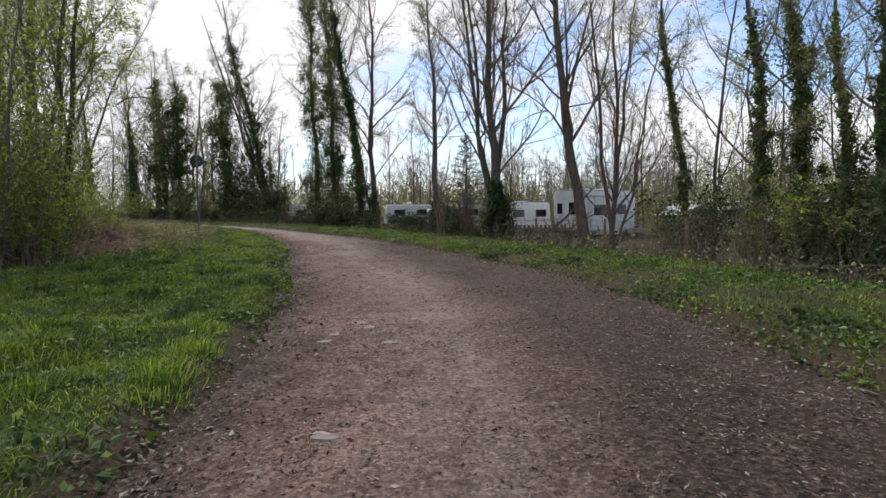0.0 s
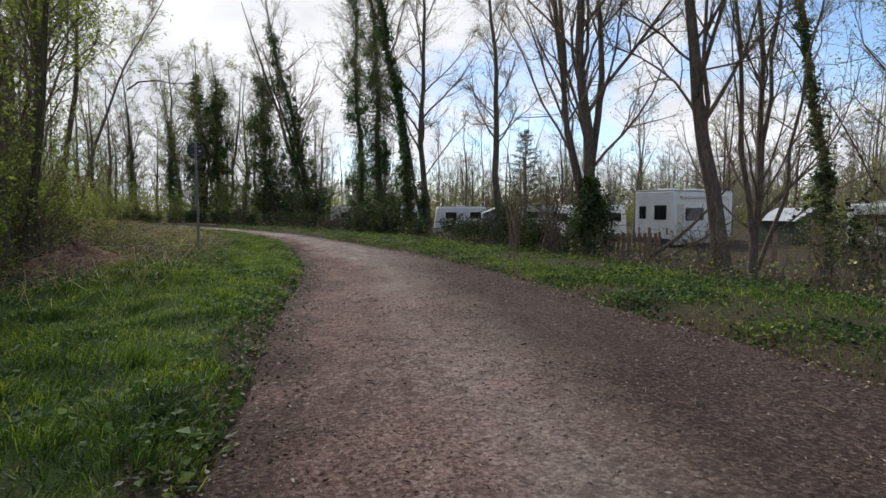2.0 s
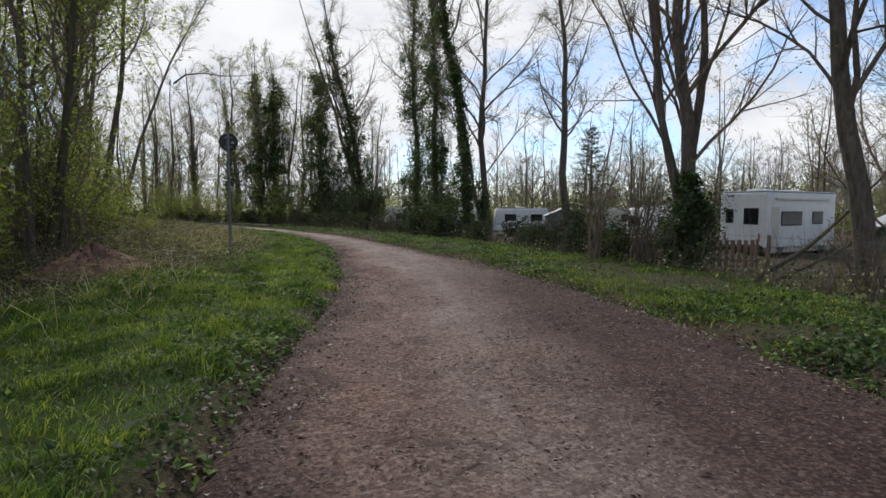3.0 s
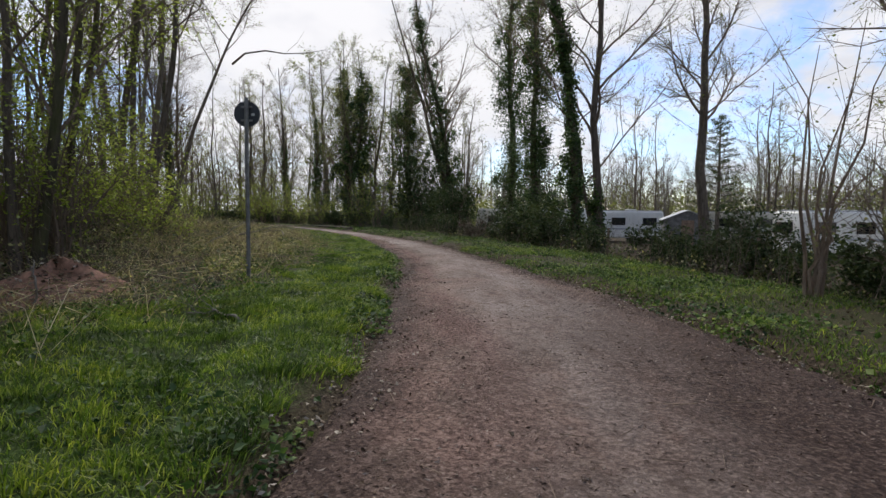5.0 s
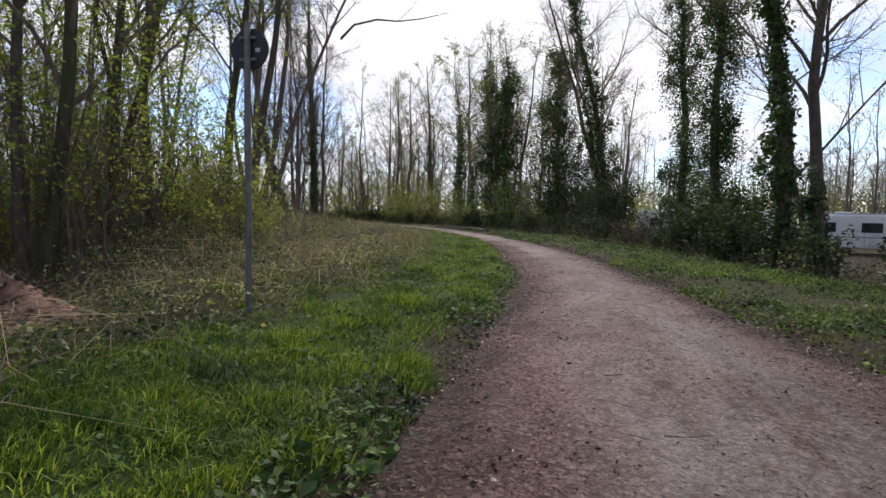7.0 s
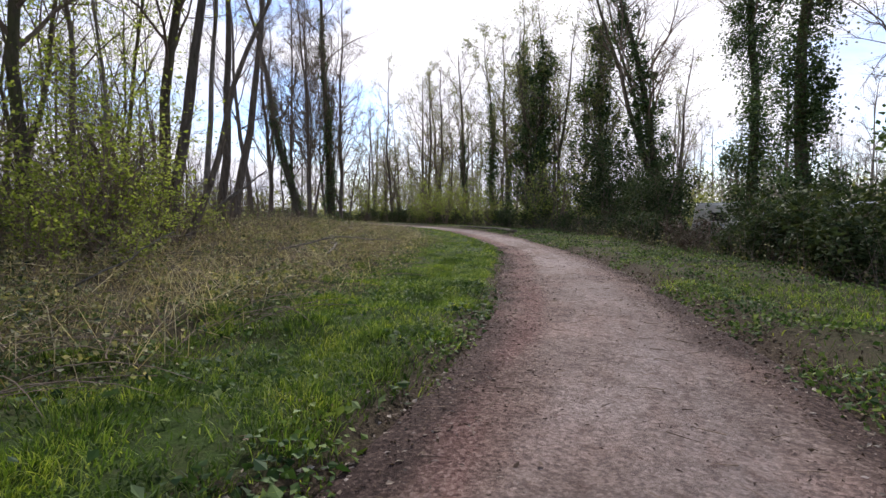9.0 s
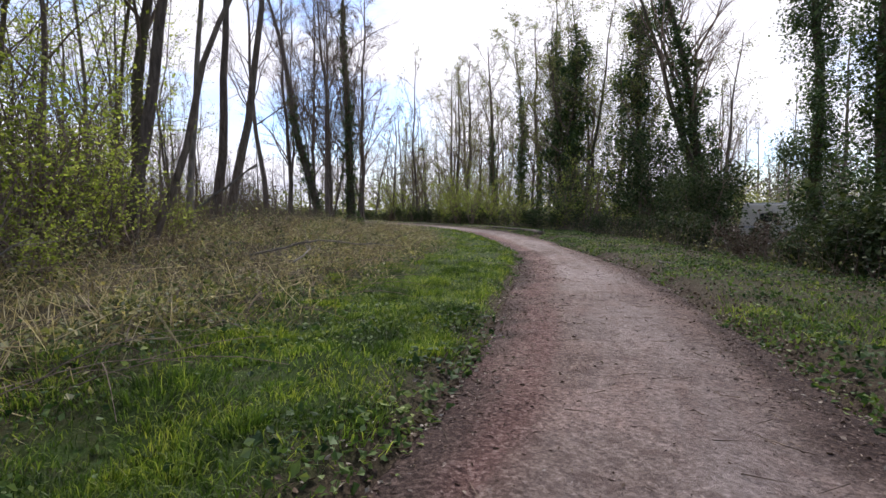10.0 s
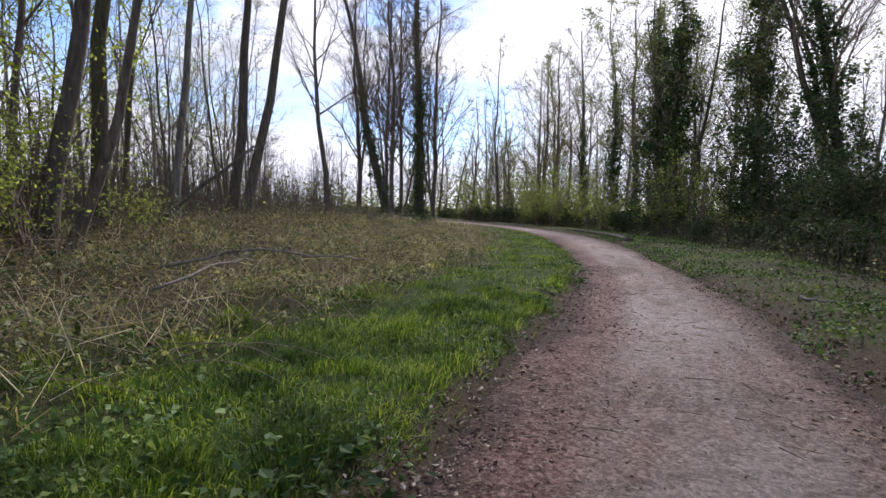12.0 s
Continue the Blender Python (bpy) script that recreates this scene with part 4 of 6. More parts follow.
# spring shrubs along the wood's edge
SHRUBS = [shrub("spring_shrub", -12.2 - 0.6 * i, 14.5 - 1.5 * i, 2.3 + 0.9 * i, 2.0 + 0.45 * i, 12, 1100, 0.10, "loose woodland shrub in fresh yellow-green leaf", 90 + i, SPRING, "spring shrubs") for i in range(4)]
xy, far = along(rng, LEFT, 300, 3, 27, 6.0, 10.0, 1, 1.3)
got = []
for p in xy:
    far_turn = 5.5 * float(ease(p[1], 20.5, 24.5))
    if beyond(p, LEFT, 1)[0] < 6.0 + far_turn:
        continue
    if math.hypot(p[0] + 11.6, p[1] - 18.6) > 1.9 and all(math.hypot(p[0] - q[0], p[1] - q[1]) > 0.95 for q in got):
        got.append(p)
for p in got[:40]:
    t = copy_thing(SHRUBS[rng.integers(0, 4)], pose(p[0], p[1], float(lie(p[0], p[1])), 0, 0, rng.uniform(0, 360)))
    t.scale = [rng.uniform(0.7, 1.2)] * 3

# tall hazels in leaf before the trunks
xy, far = along(rng, LEFT, 200, 9, 25.5, 6.4, 9.4, 1)
got = []
for p in xy:
    if math.hypot(p[0] + 11.9, p[1] - 18.8) > 2.2 and all(math.hypot(p[0] - q[0], p[1] - q[1]) > 1.3 for q in got) and p[0] > -18.5:
        got.append(p)
for p in got[:12]:
    t = copy_thing(SHRUBS[rng.integers(2, 4)], pose(p[0], p[1], float(lie(p[0], p[1])), 0, 0, rng.uniform(0, 360)))
    t.scale = (0.85, 0.85, rng.uniform(0.95, 1.35))

# leafy shrubs before the corner of the wood
for k, (x, y, h) in enumerate(((-15.0, 23.4, 0.6), (-15.9, 24.3, 0.75), (-17.0, 24.9, 0.85), (-15.8, 22.6, 0.8), (-17.7, 24.0, 1.0), (-16.6, 25.6, 0.55), (-18.9, 25.4, 1.0), (-19.8, 26.4, 0.9), (-14.6, 24.4, 0.45), (-19.2, 27.7, 0.45), (-17.4, 26.3, 0.6))):
    t = copy_thing(SHRUBS[k % 4], pose(x, y, float(lie(x, y)), 0, 0, 71 * k))
    t.scale = (h * 1.1, h * 1.1, h)

# dark evergreen thicket and hedge shrubs on the camp side
DARK = [shrub("evergreen_shrub", -6.3 - 1.2 * i, 33.5 + 3 * i, 1.5 + 0.35 * i, 2.2 + 0.2 * i, 7, 1500, 0.15, "dense dark evergreen shrub of an overgrown hedge", 110 + i, EVERGREEN, "hedge shrubs", dense=True) for i in range(3)]
xy, far = along(rng, RIGHT, 700, 19, 62, 3.4, 7.0, -1)
got = []
for p in xy:
    d = 0.9 if p[1] > 29 else 0.8
    if all(math.hypot(p[0] - q[0], p[1] - q[1]) > d for q in got):
        got.append(p)
for p in got[:96]:
    t = copy_thing(DARK[rng.integers(0, 3)], pose(p[0], p[1], float(lie(p[0], p[1])), 0, 0, rng.uniform(0, 360)))
    s = rng.uniform(0.7, 1.1) * (0.70 if p[1] > 29 else 0.85 if p[0] < -2.6 else 0.60)
    t.scale = (s * 1.15, s * 1.15, s)
shrub("clipped_conifer", 0.05, 27.9, 2.0, 1.0, 12, 4200, 0.07, "dark column-shaped clipped conifer by the camp fence", 121, EVERGREEN, dense=True)
shrub("clipped_conifer", 2.15, 22.6, 2.3, 1.1, 14, 4500, 0.075, "dark brown-green overgrown bush round a tree foot", 122, EVERGREEN, dense=True)
shrub("yew_shrub", -19.4, 53.0, 6.5, 3.4, 16, 9000, 0.16, "tall dense dark yew by the path", 123, EVERGREEN, dense=True)
shrub("yew_shrub", -13.6, 45.2, 3.4, 2.4, 14, 5200, 0.12, "round dark evergreen shrub by the camp hedge", 124, EVERGREEN, dense=True)
shrub("yew_shrub", -16.2, 48.4, 3.0, 3.0, 14, 5200, 0.12, "round dark evergreen shrub by the camp hedge", 125, EVERGREEN, dense=True)
for i, (x, y, h) in enumerate(((8.8, 15.6, 2.6), (10.4, 18.0, 3.4), (7.6, 18.6, 2.0), (12.6, 23.4, 4.2), (9.2, 22.6, 2.8), (14.8, 20.2, 3.0), (14.9, 29.5, 4.5))):
    shrub("spring_shrub", x, y, h, h * 0.9, 12, 1000 if h > 2.3 else 500, 0.07, "straggling shrub in first leaf beside the camp", 130 + i, SPRING_PALE, "camp side shrubs")

# wood closing the camp side near the start; unseen trees added for shade
rng = np.random.default_rng(61)
got = []
for p in np.column_stack([rng.uniform(8, 30, 300), rng.uniform(-12, 20, 300)]):
    if beyond(p, RIGHT, -1)[0] > 6.5 and all(math.hypot(p[0] - q[0], p[1] - q[1]) > 2.0 for q in got) and not (p[1] > 8 and p[0] < 9.5):
        got.append(p)
for k, p in enumerate(got[:32]):
    src = WOOD_KINDS[rng.choice([1, 3, 5])] if k % 3 else SHRUBS[rng.integers(0, 4)]
    t = copy_thing(src, pose(p[0], p[1], float(lie(p[0], p[1])), rng.normal(0, 3), rng.normal(0, 3), rng.uniform(0, 360)))
    t.scale = [rng.uniform(0.85, 1.2)] * 3
for i, (x, y, h) in enumerate(((10.6, 15.4, 2.4), (12.4, 18.6, 3.0), (9.0, 19.8, 2.2), (15.6, 18.2, 3.2), (12.0, 14.0, 2.4), (18.5, 23.5, 3.4), (15.0, 24.5, 3.0))):
    t = copy_thing(DARK[i % 3], pose(x, y, float(lie(x, y)), 0, 0, 50 * i))
    t.scale = [h / 1.9] * 3

shrub("bare_thicket", 0.95, 21.4, 2.3, 1.7, 22, 260, 0.05, "brown leafless thicket of thin stems by the verge", 140, BRAMBLE)
shrub("bare_thicket", -0.05, 21.7, 4.2, 1.6, 7, 260, 0.05, "thin bare sapling clump by the verge", 141, SPRING_PALE)
shrub("bare_thicket", 4.0, 18.2, 1.3, 1.8, 16, 160, 0.05, "low tangle of dead stems under a tree", 142, BRAMBLE)
shrub("bare_thicket", 7.4, 16.8, 1.8, 2.2, 18, 420, 0.06, "tangle of thin stems under the trees", 143, BRAMBLE)

shrub("dead_bracken", -10.05, 37.4, 1.0, 1.5, 16, 900, 0.07, "rust-brown clump of dead bracken before the dark hedge", 144, LITTER, category="bracken")

# ---- the camp ----
FLAT_STONE = plain("pale_stone", (0.30, 0.26, 0.23), 0.9, wear=0.25, scale=12, gloss=0.1)
OLD_BOARD = plain("old_grey_boards", (0.20, 0.20, 0.20), 0.85, wear=0.25, scale=5, gloss=0.15)

def turned(x, y, z, deg):
    return pose(x, y, z, 0, 0, deg)


def bevel_box(lo, hi, edge=0.05, segs=2, skew=None):
    bm = bmesh.new()
    bmesh.ops.create_cube(bm, size=1)
    for v in bm.verts:
        v.co = Vector([(lo[k] + hi[k]) / 2 + v.co[k] * (hi[k] - lo[k]) for k in range(3)])
        if skew:
            skew(v.co)
    bmesh.ops.bevel(bm, geom=bm.edges[:], offset=edge, segments=segs, affect="EDGES", profile=0.6)
    return bm


def solid(name, bm, material, parent, label="", smooth=False):
    me = bpy.data.meshes.new(name)
    bm.to_mesh(me)
    bm.free()
    if smooth:
        me.polygons.foreach_set("use_smooth", [True] * len(me.polygons))
    me.materials.append(material)
    ob = new(name, me)
    ob.parent = parent
    return tagged(ob, label)


def wheel(parent, x, y, z, r=0.33, w=0.2):
    bm = bmesh.new()
    bmesh.ops.create_cone(bm, cap_ends=True, segments=24, radius1=r, radius2=r, depth=w, matrix=pose(x, y, z, 90))
    bmesh.ops.bevel(bm, geom=[e for e in bm.edges if len(e.link_faces) == 2 and e.calc_face_angle(0) > 1], offset=0.04, segments=2, affect="EDGES")
    tyre = solid("wheel", bm, TYRE, parent, smooth=False)
    bm = bmesh.new()
    bmesh.ops.create_cone(bm, cap_ends=True, segments=20, radius1=r * 0.55, radius2=r * 0.5, depth=w + 0.02, matrix=pose(x, y, z, 90))
    solid("rim", bm, STEEL, tyre)


def window(parent, lo, hi, axis_, material=GLASS):
    """A framed pane set proud on a wall whose outward normal lies along axis_."""
    bm = bevel_box(lo, hi, 0.02, 1)
    frame_ob = solid("window", bm, BLACK, parent)
    lo2, hi2 = list(lo), list(hi)
    for k in range(3):
        if k != axis_[0]:
            lo2[k] += 0.04
            hi2[k] -= 0.04
    if axis_[1] > 0:
        lo2[axis_[0]] = hi[axis_[0]] - 0.005
        hi2[axis_[0]] = hi[axis_[0]] + 0.006
    else:
        hi2[axis_[0]] = lo[axis_[0]] + 0.005
        lo2[axis_[0]] = lo[axis_[0]] - 0.006
    g = Geo()
    g.box(lo2, hi2)
    part("pane", g, material, frame_ob)


# camper van: its own x runs along its length away from the rear corner, y along the rear, z up
camper = thing("camper_van", 9.6, 38.5, -1.2, "white coachbuilt camper van with dark windows parked beyond trees", "camper van", turn=0)
camper.matrix_basis = Matrix(((0.775 * 1, -0.632, 0, 9.6), (0.632, 0.775, 0, 38.5), (0, 0, 1, -1.2), (0, 0, 0, 1))) @ Matrix.Diagonal((1.14, 1.14, 1.14, 1))
solid("body", bevel_box((0, 0, 0.45), (5.6, 2.25, 2.95), 0.09, 3), WHITE_SHELL, camper, smooth=False)
solid("skirt", bevel_box((0.25, 0.06, 0.22), (5.4, 2.19, 0.45), 0.03), CREAM_SHELL, camper)
solid("roof_edge", bevel_box((0.02, 0.02, 2.953), (5.58, 2.23, 3.03), 0.03), GREY_ROOF, camper)
solid("roof_hatch", bevel_box((0.8, 0.7, 3.033), (1.6, 1.5, 3.12), 0.03), WHITE_SHELL, camper)
solid("roof_hatch", bevel_box((3.0, 0.7, 3.033), (3.8, 1.5, 3.12), 0.03), WHITE_SHELL, camper)
window(camper, (-0.03, 1.55, 1.55), (0.0, 1.95, 2.2), (0, -1))
window(camper, (-0.03, 0.35, 1.5), (0.0, 1.05, 2.25), (0, -1))
window(camper, (1.1, -0.03, 1.45), (2.75, 0.0, 2.1), (1, -1))
window(camper, (3.6, -0.03, 1.5), (4.5, 0.0, 2.1), (1, -1))
solid("bumper", bevel_box((-0.14, 0.1, 0.3), (0.0, 2.15, 0.55), 0.04), BLACK, camper)
solid("awning_rail", bevel_box((0.6, -0.09, 2.6), (4.9, 0.0, 2.72), 0.03), CREAM_SHELL, camper)
solid("door_line", bevel_box((0.35, -0.012, 0.5), (0.95, -0.002, 2.3), 0.004, 1), CREAM_SHELL, camper)
for wx in (1.2, 4.6):
    for wy in (0.16, 2.09):
        wheel(camper, wx, wy, 0.33)
for wy in (0.25, 1.9):
    solid("tail_light", bevel_box((-0.02, wy, 0.75), (0.0, wy + 0.1, 1.1), 0.01, 1), CLAY, camper)


def caravan(x, y, deg, length, high, shell, label, z=None):
    root = thing("caravan", x, y, float(lie(x, y)) if z is None else z, label, "caravan", "caravans of the camp", deg)
    h = length / 2

    def slope(co):
        if co.z > high * 0.7:
            co.x *= 0.9

    solid("body", bevel_box((-h, -1.1, 0.35), (h, 1.1, high), 0.16, 4, slope), shell, root)
    solid("roof", bevel_box((-h * 0.86, -1.0, high + 0.003), (h * 0.86, 1.0, high + 0.07), 0.03), GREY_ROOF, root)
    solid("roof_hatch", bevel_box((-0.4, -0.4, high + 0.073), (0.4, 0.4, high + 0.16), 0.03), WHITE_SHELL, root)
    for s in (-0.55, 0.35):
        window(root, (s * h - 0.1, -1.13, 1.35), (s * h + 0.95, -1.1, 1.95), (1, -1))
    window(root, (-h - 0.03, -0.7, 1.35), (-h, 0.7, 1.95), (0, -1))
    window(root, (h, -0.7, 1.35), (h + 0.03, 0.7, 1.95), (0, 1))
    solid("waist_stripe", bevel_box((-h * 0.97, -1.106, 1.0), (h * 0.97, -1.098, 1.12), 0.003, 1), GREY_ROOF, root)
    solid("draw_bar", bevel_box((h, -0.06, 0.36), (h + 1.0, 0.06, 0.46), 0.02), BLACK, root)
    for wy in (-1.0, 1.0):
        wheel(root, 0.1, wy, 0.3, 0.3, 0.16)
    return root


caravan(-3.7, 60.0, 8, 5.2, 2.45, WHITE_SHELL, "white touring caravan with a pale roof on the camp")
caravan(4.4, 60.0, -8, 5.4, 2.4, CREAM_SHELL, "cream touring caravan with a rounded front on the camp")
caravan(6.5, 47.0, 25, 4.8, 2.5, WHITE_SHELL, "white touring caravan parked behind the trees")
caravan(20.5, 37.4, 40, 5.2, 2.5, WHITE_SHELL, "white touring caravan behind undergrowth")
caravan(25.5, 34.5, 30, 5.0, 2.5, CREAM_SHELL, "cream touring caravan behind undergrowth")
caravan(-9.6, 58.5, 0, 6.0, 2.55, WHITE_SHELL, "long white static caravan behind the hedge")
caravan(-15.0, 64.5, 15, 6.0, 2.55, CREAM_SHELL, "long cream static caravan behind the hedge")
caravan(12.8, 46.0, 10, 5.0, 2.5, WHITE_SHELL, "white caravan at the back of the camp")


def hut(x, y, deg, wide, deep, eaves, ridge, cladding, label):
    root = thing("garden_hut", x, y, float(lie(x, y)), label, "hut", turn=deg)
    n = int(wide / 0.16)
    for side in (-1, 1):
        for k in range(n):
            x0 = -wide / 2 + k * wide / n
            top = eaves + (ridge - eaves) * (1 - abs((k + 0.5) / n * 2 - 1))
            solid("board", bevel_box((x0 + 0.004, side * deep / 2 - 0.02, 0.0), (x0 + wide / n - 0.004, side * deep / 2 + 0.02, top), 0.006, 1), cladding, root)
    for side in (-1, 1):
        solid("side_wall", bevel_box((side * wide / 2 - 0.02, -deep / 2 + 0.03, 0), (side * wide / 2 + 0.02, deep / 2 - 0.03, eaves), 0.006, 1), cladding, root)
        slope = math.degrees(math.atan2(ridge - eaves, wide / 2))
        run = math.hypot(wide / 2, ridge - eaves) + 0.2
        bm = bevel_box((0, -deep / 2 - 0.15, 0), (run, deep / 2 + 0.15, 0.05), 0.01, 1)
        bm.transform(pose(0, 0, ridge + 0.01) @ pose(0, 0, 0, 0, slope, 0 if side > 0 else 180))
        solid("roof", bm, GREY_ROOF, root)
    solid("door", bevel_box((-0.4, -deep / 2 - 0.05, 0.05), (0.4, -deep / 2 - 0.022, min(1.85, eaves)), 0.008, 1), WOOD, root)
    return root


hut(0.1, 55.0, 4, 2.9, 2.6, 1.9, 2.5, OLD_BOARD, "small grey gabled hut on the camp")
hut(18.2, 42.0, 20, 3.2, 2.6, 1.5, 2.2, GREEN_PAINT, "low dark green shed with a pitched roof")

# garden fence by the camper
fence = thing("garden_fence", 5.2, 31.6, float(lie(5.2, 31.6)), "low weathered wooden slat fence at the camp", "fence", turn=-6)
for k in range(14):
    g = Geo()
    g.box((-1.6 + 0.23 * k, -0.012, 0.05), (-1.6 + 0.23 * k + 0.15, 0.012, 1.15 + 0.02 * math.sin(k * 3.1)))
    part("slat", g, WOOD, fence)
for zz in (0.3, 0.9):
    g = Geo()
    g.box((-1.65, 0.014, zz), (1.75, 0.05, zz + 0.08))
    part("rail", g, WOOD, fence)
for k in range(3):
    g = Geo()
    g.box((-1.6 + 1.6 * k, 0.052, -0.1), (-1.5 + 1.6 * k, 0.14, 1.2))
    part("post", g, WOOD, fence)
# camp boundary posts with wires
wire = thing("wire_fence", 0, 0, 0, "old wire fence on rough timber posts before the camp", "fence", turn=0)
stations = np.flatnonzero((RIGHT[:, 1] > 12) & (RIGHT[:, 1] < 47))[::9]
tops = []
for k in stations:
    d = RIGHT[k + 1] - RIGHT[k]
    nrm = np.array((d[1], -d[0])) / np.linalg.norm(d)
    p = RIGHT[k] + nrm * 5.6
    zz = float(lie(p[0], p[1]))
    g = Geo()
    g.tube([(p[0], p[1], zz - 0.2), (p[0] + 0.02, p[1], zz + 0.6), (p[0] + 0.03, p[1] + 0.01, zz + 1.15)], [0.05, 0.047, 0.04], 7, True)
    part("post", g, WOOD, wire)
    tops.append((p[0], p[1], zz))
for hgt in (0.45, 0.8, 1.1):
    g = Geo()
    g.tube([(a, b, c + hgt) for a, b, c in tops], [0.003] * len(tops), 3)
    part("wire", g, STEEL, wire)

# ---- things beside the path ----
sign = thing("road_sign", -8.72, 20.0, float(lie(-8.72, 20.0)), "dark back of a round road sign on a galvanised post", "road sign")
g = Geo()
g.tube([(0, 0, -0.2), (0.005, 0, 1.0), (0, 0, 2.0), (0.005, 0, 3.05)], [0.034] * 4, 12, True)
part("post", g, STEEL, sign, smooth=False)
bm = bmesh.new()
bmesh.ops.create_cone(bm, cap_ends=True, segments=48, radius1=0.215, radius2=0.215, depth=0.025, matrix=pose(0.0, 0.055, 2.79, 90, 0, 0))
bmesh.ops.bevel(bm, geom=[e for e in bm.edges if e.calc_face_angle(0) > 1], offset=0.008, segments=2, affect="EDGES")
solid("disc", bm, SIGN_BACK, sign, "dark grey disc back")
for zz in (2.68, 2.9):
    g = Geo()
    g.box((-0.09, 0.0, zz - 0.015), (0.09, 0.042, zz + 0.015))
    part("bracket", g, STEEL, sign)
g = Geo()
g.box((0.075, 0.036, 2.76), (0.125, 0.0415, 2.80))
part("sticker", g, STICKER, sign)
sign.matrix_basis = pose(-8.72, 20.0, float(lie(-8.72, 20.0)), 0, 0, 24)

# heap of clay at the foot of the slanting tree
rng = np.random.default_rng(8)
heap = thing("clay_heap", -11.1, 18.4, float(lie(-11.1, 18.4)), "low heap of orange clay and pale stones beside a tree", "earth heap")
n = 40
r_, a_ = np.meshgrid(np.linspace(0, 1, 14), np.arange(n) * 2 * np.pi / n, indexing="ij")
hx, hy = r_ * np.cos(a_) * 1.5, r_ * np.sin(a_) * 0.95
hz = 0.47 * (1 - r_**1.6) * (1 + 0.22 * np.sin(a_ * 3 + 1) + 0.15 * rough(hx * 3, hy * 3)) + 0.05 * rough(hx * 5, hy * 5) * (1 - r_) - 0.08 * r_
g = Geo()
i, j = np.meshgrid(np.arange(13), np.arange(n), indexing="ij")
g.add(np.stack([hx, hy, hz], -1), np.stack([i * n + j, i * n + (j + 1) % n, (i + 1) * n + (j + 1) % n, (i + 1) * n + j], -1)[..., ::-1])
part("earth", g, CLAY, heap, smooth=True)
g = Geo()
k = rng.integers(0, hx.size, 900)
g.leaves(rng, np.stack([hx.ravel()[k], hy.ravel()[k], hz.ravel()[k] + 0.015], 1) + rng.normal(0, 0.03, (900, 3)) * (1, 1, 0.2), 0.08, 0.7)
tagged(part("crumbled_clay", g, LITTER, heap, "pale crumbs and dead leaves"), kind="stuff")
heap.matrix_basis = pose(-11.1, 18.4, float(lie(-11.1, 18.4)), 0, 0, 20)

# flat stones showing in the path
for k, (x, y, r) in enumerate(((-0.85, 5.5, 0.10), (-1.02, 4.7, 0.07), (-0.98, 4.95, 0.06), (-0.70, 5.25, 0.08), (-0.60, 2.7, 0.085), (-0.45, 4.6, 0.07), (-1.0, 6.6, 0.06), (-0.3, 5.6, 0.06))):
    bm = bmesh.new()
    bmesh.ops.create_icosphere(bm, subdivisions=2, radius=1)
    for v in bm.verts:
        a = math.atan2(v.co.y, v.co.x)
        v.co = Vector((v.co.x * r * (1 + 0.2 * math.sin(3 * a + k)), v.co.y * r * 0.7 * (1 + 0.15 * math.sin(2 * a + 2 * k)), max(min(v.co.z, 0.5), -0.5) * 0.022))
    me = bpy.data.meshes.new("flat_stone")
    bm.to_mesh(me)
    bm.free()
    me.materials.append(FLAT_STONE)
    ob = tagged(new("flat_stone", me), "flat pale stone set in the trodden path", "stone", "flat stones in the path")
    w = np.array([(x + 1.45) / 4.1])
    ob.matrix_basis = pose(x, y, float(path_height(np.array([(x, y)]), w)[0]) - 0.001, 0, 0, 40 * k)
# stack of cut logs and fallen wood
for k in range(7):
    g, c = Geo(), Geo()
    L = 0.45 + 0.08 * math.sin(k * 2.3)
    rr = 0.10 + 0.025 * math.sin(k * 1.7)
    x, y = 6.1 + 0.30 * (k % 4) - 0.05 * (k // 4), 19.3 + 0.22 * math.sin(k * 1.9)
    log = thing("cut_log", x, y, float(lie(x, y)) + rr * 0.8 + (0.17 if k > 3 else 0), "short sawn log with a pale orange cut end", "log", "heap of cut logs", -100 + 34 * math.sin(k * 2.7))
    g.tube([(-L / 2, 0, 0), (0, 0.01, 0.005), (L / 2, 0, 0)], [rr, rr * 0.98, rr], 12)
    part("bark", g, BARK, log, smooth=True)
    for s in (-1, 1):
        c.tube([(s * (L / 2 - 0.01), 0, 0), (s * (L / 2 + 0.004), 0, 0)], [rr * 0.93] * 2, 12, True)
    part("cut_face", c, CUTWOOD, log)


def fallen(points, r, label, material=BARK_PALE, seed=0, shoots=6):
    r0 = np.random.default_rng(seed)
    p = np.array(points, float)
    root = thing("fallen_branch", *p[0], label, "branch", "fallen branches")
    p = p - p[0]
    g = Geo()
    t = np.linspace(0, 1, len(p) * 3)
    q = np.stack([np.interp(t, np.linspace(0, 1, len(p)), p[:, k]) for k in range(3)], 1) + r0.normal(0, 0.015, (len(t), 3))
    g.tube(q, r * (1 - 0.75 * t) + 0.004, 6, True)
    part("stem", g, material, root, smooth=True)
    for _ in range(shoots):
        k = r0.integers(2, len(t) - 1)
        d = (q[k] - q[k - 1]) / np.linalg.norm(q[k] - q[k - 1]) + r0.normal(0, 0.5, 3)
        g = Geo()
        g.tube([q[k], q[k] + d * 0.25, q[k] + d * 0.55 + (0, 0, 0.05)], [r * 0.3, r * 0.2, 0.003], 4)
        part("side_shoot", g, material, root)


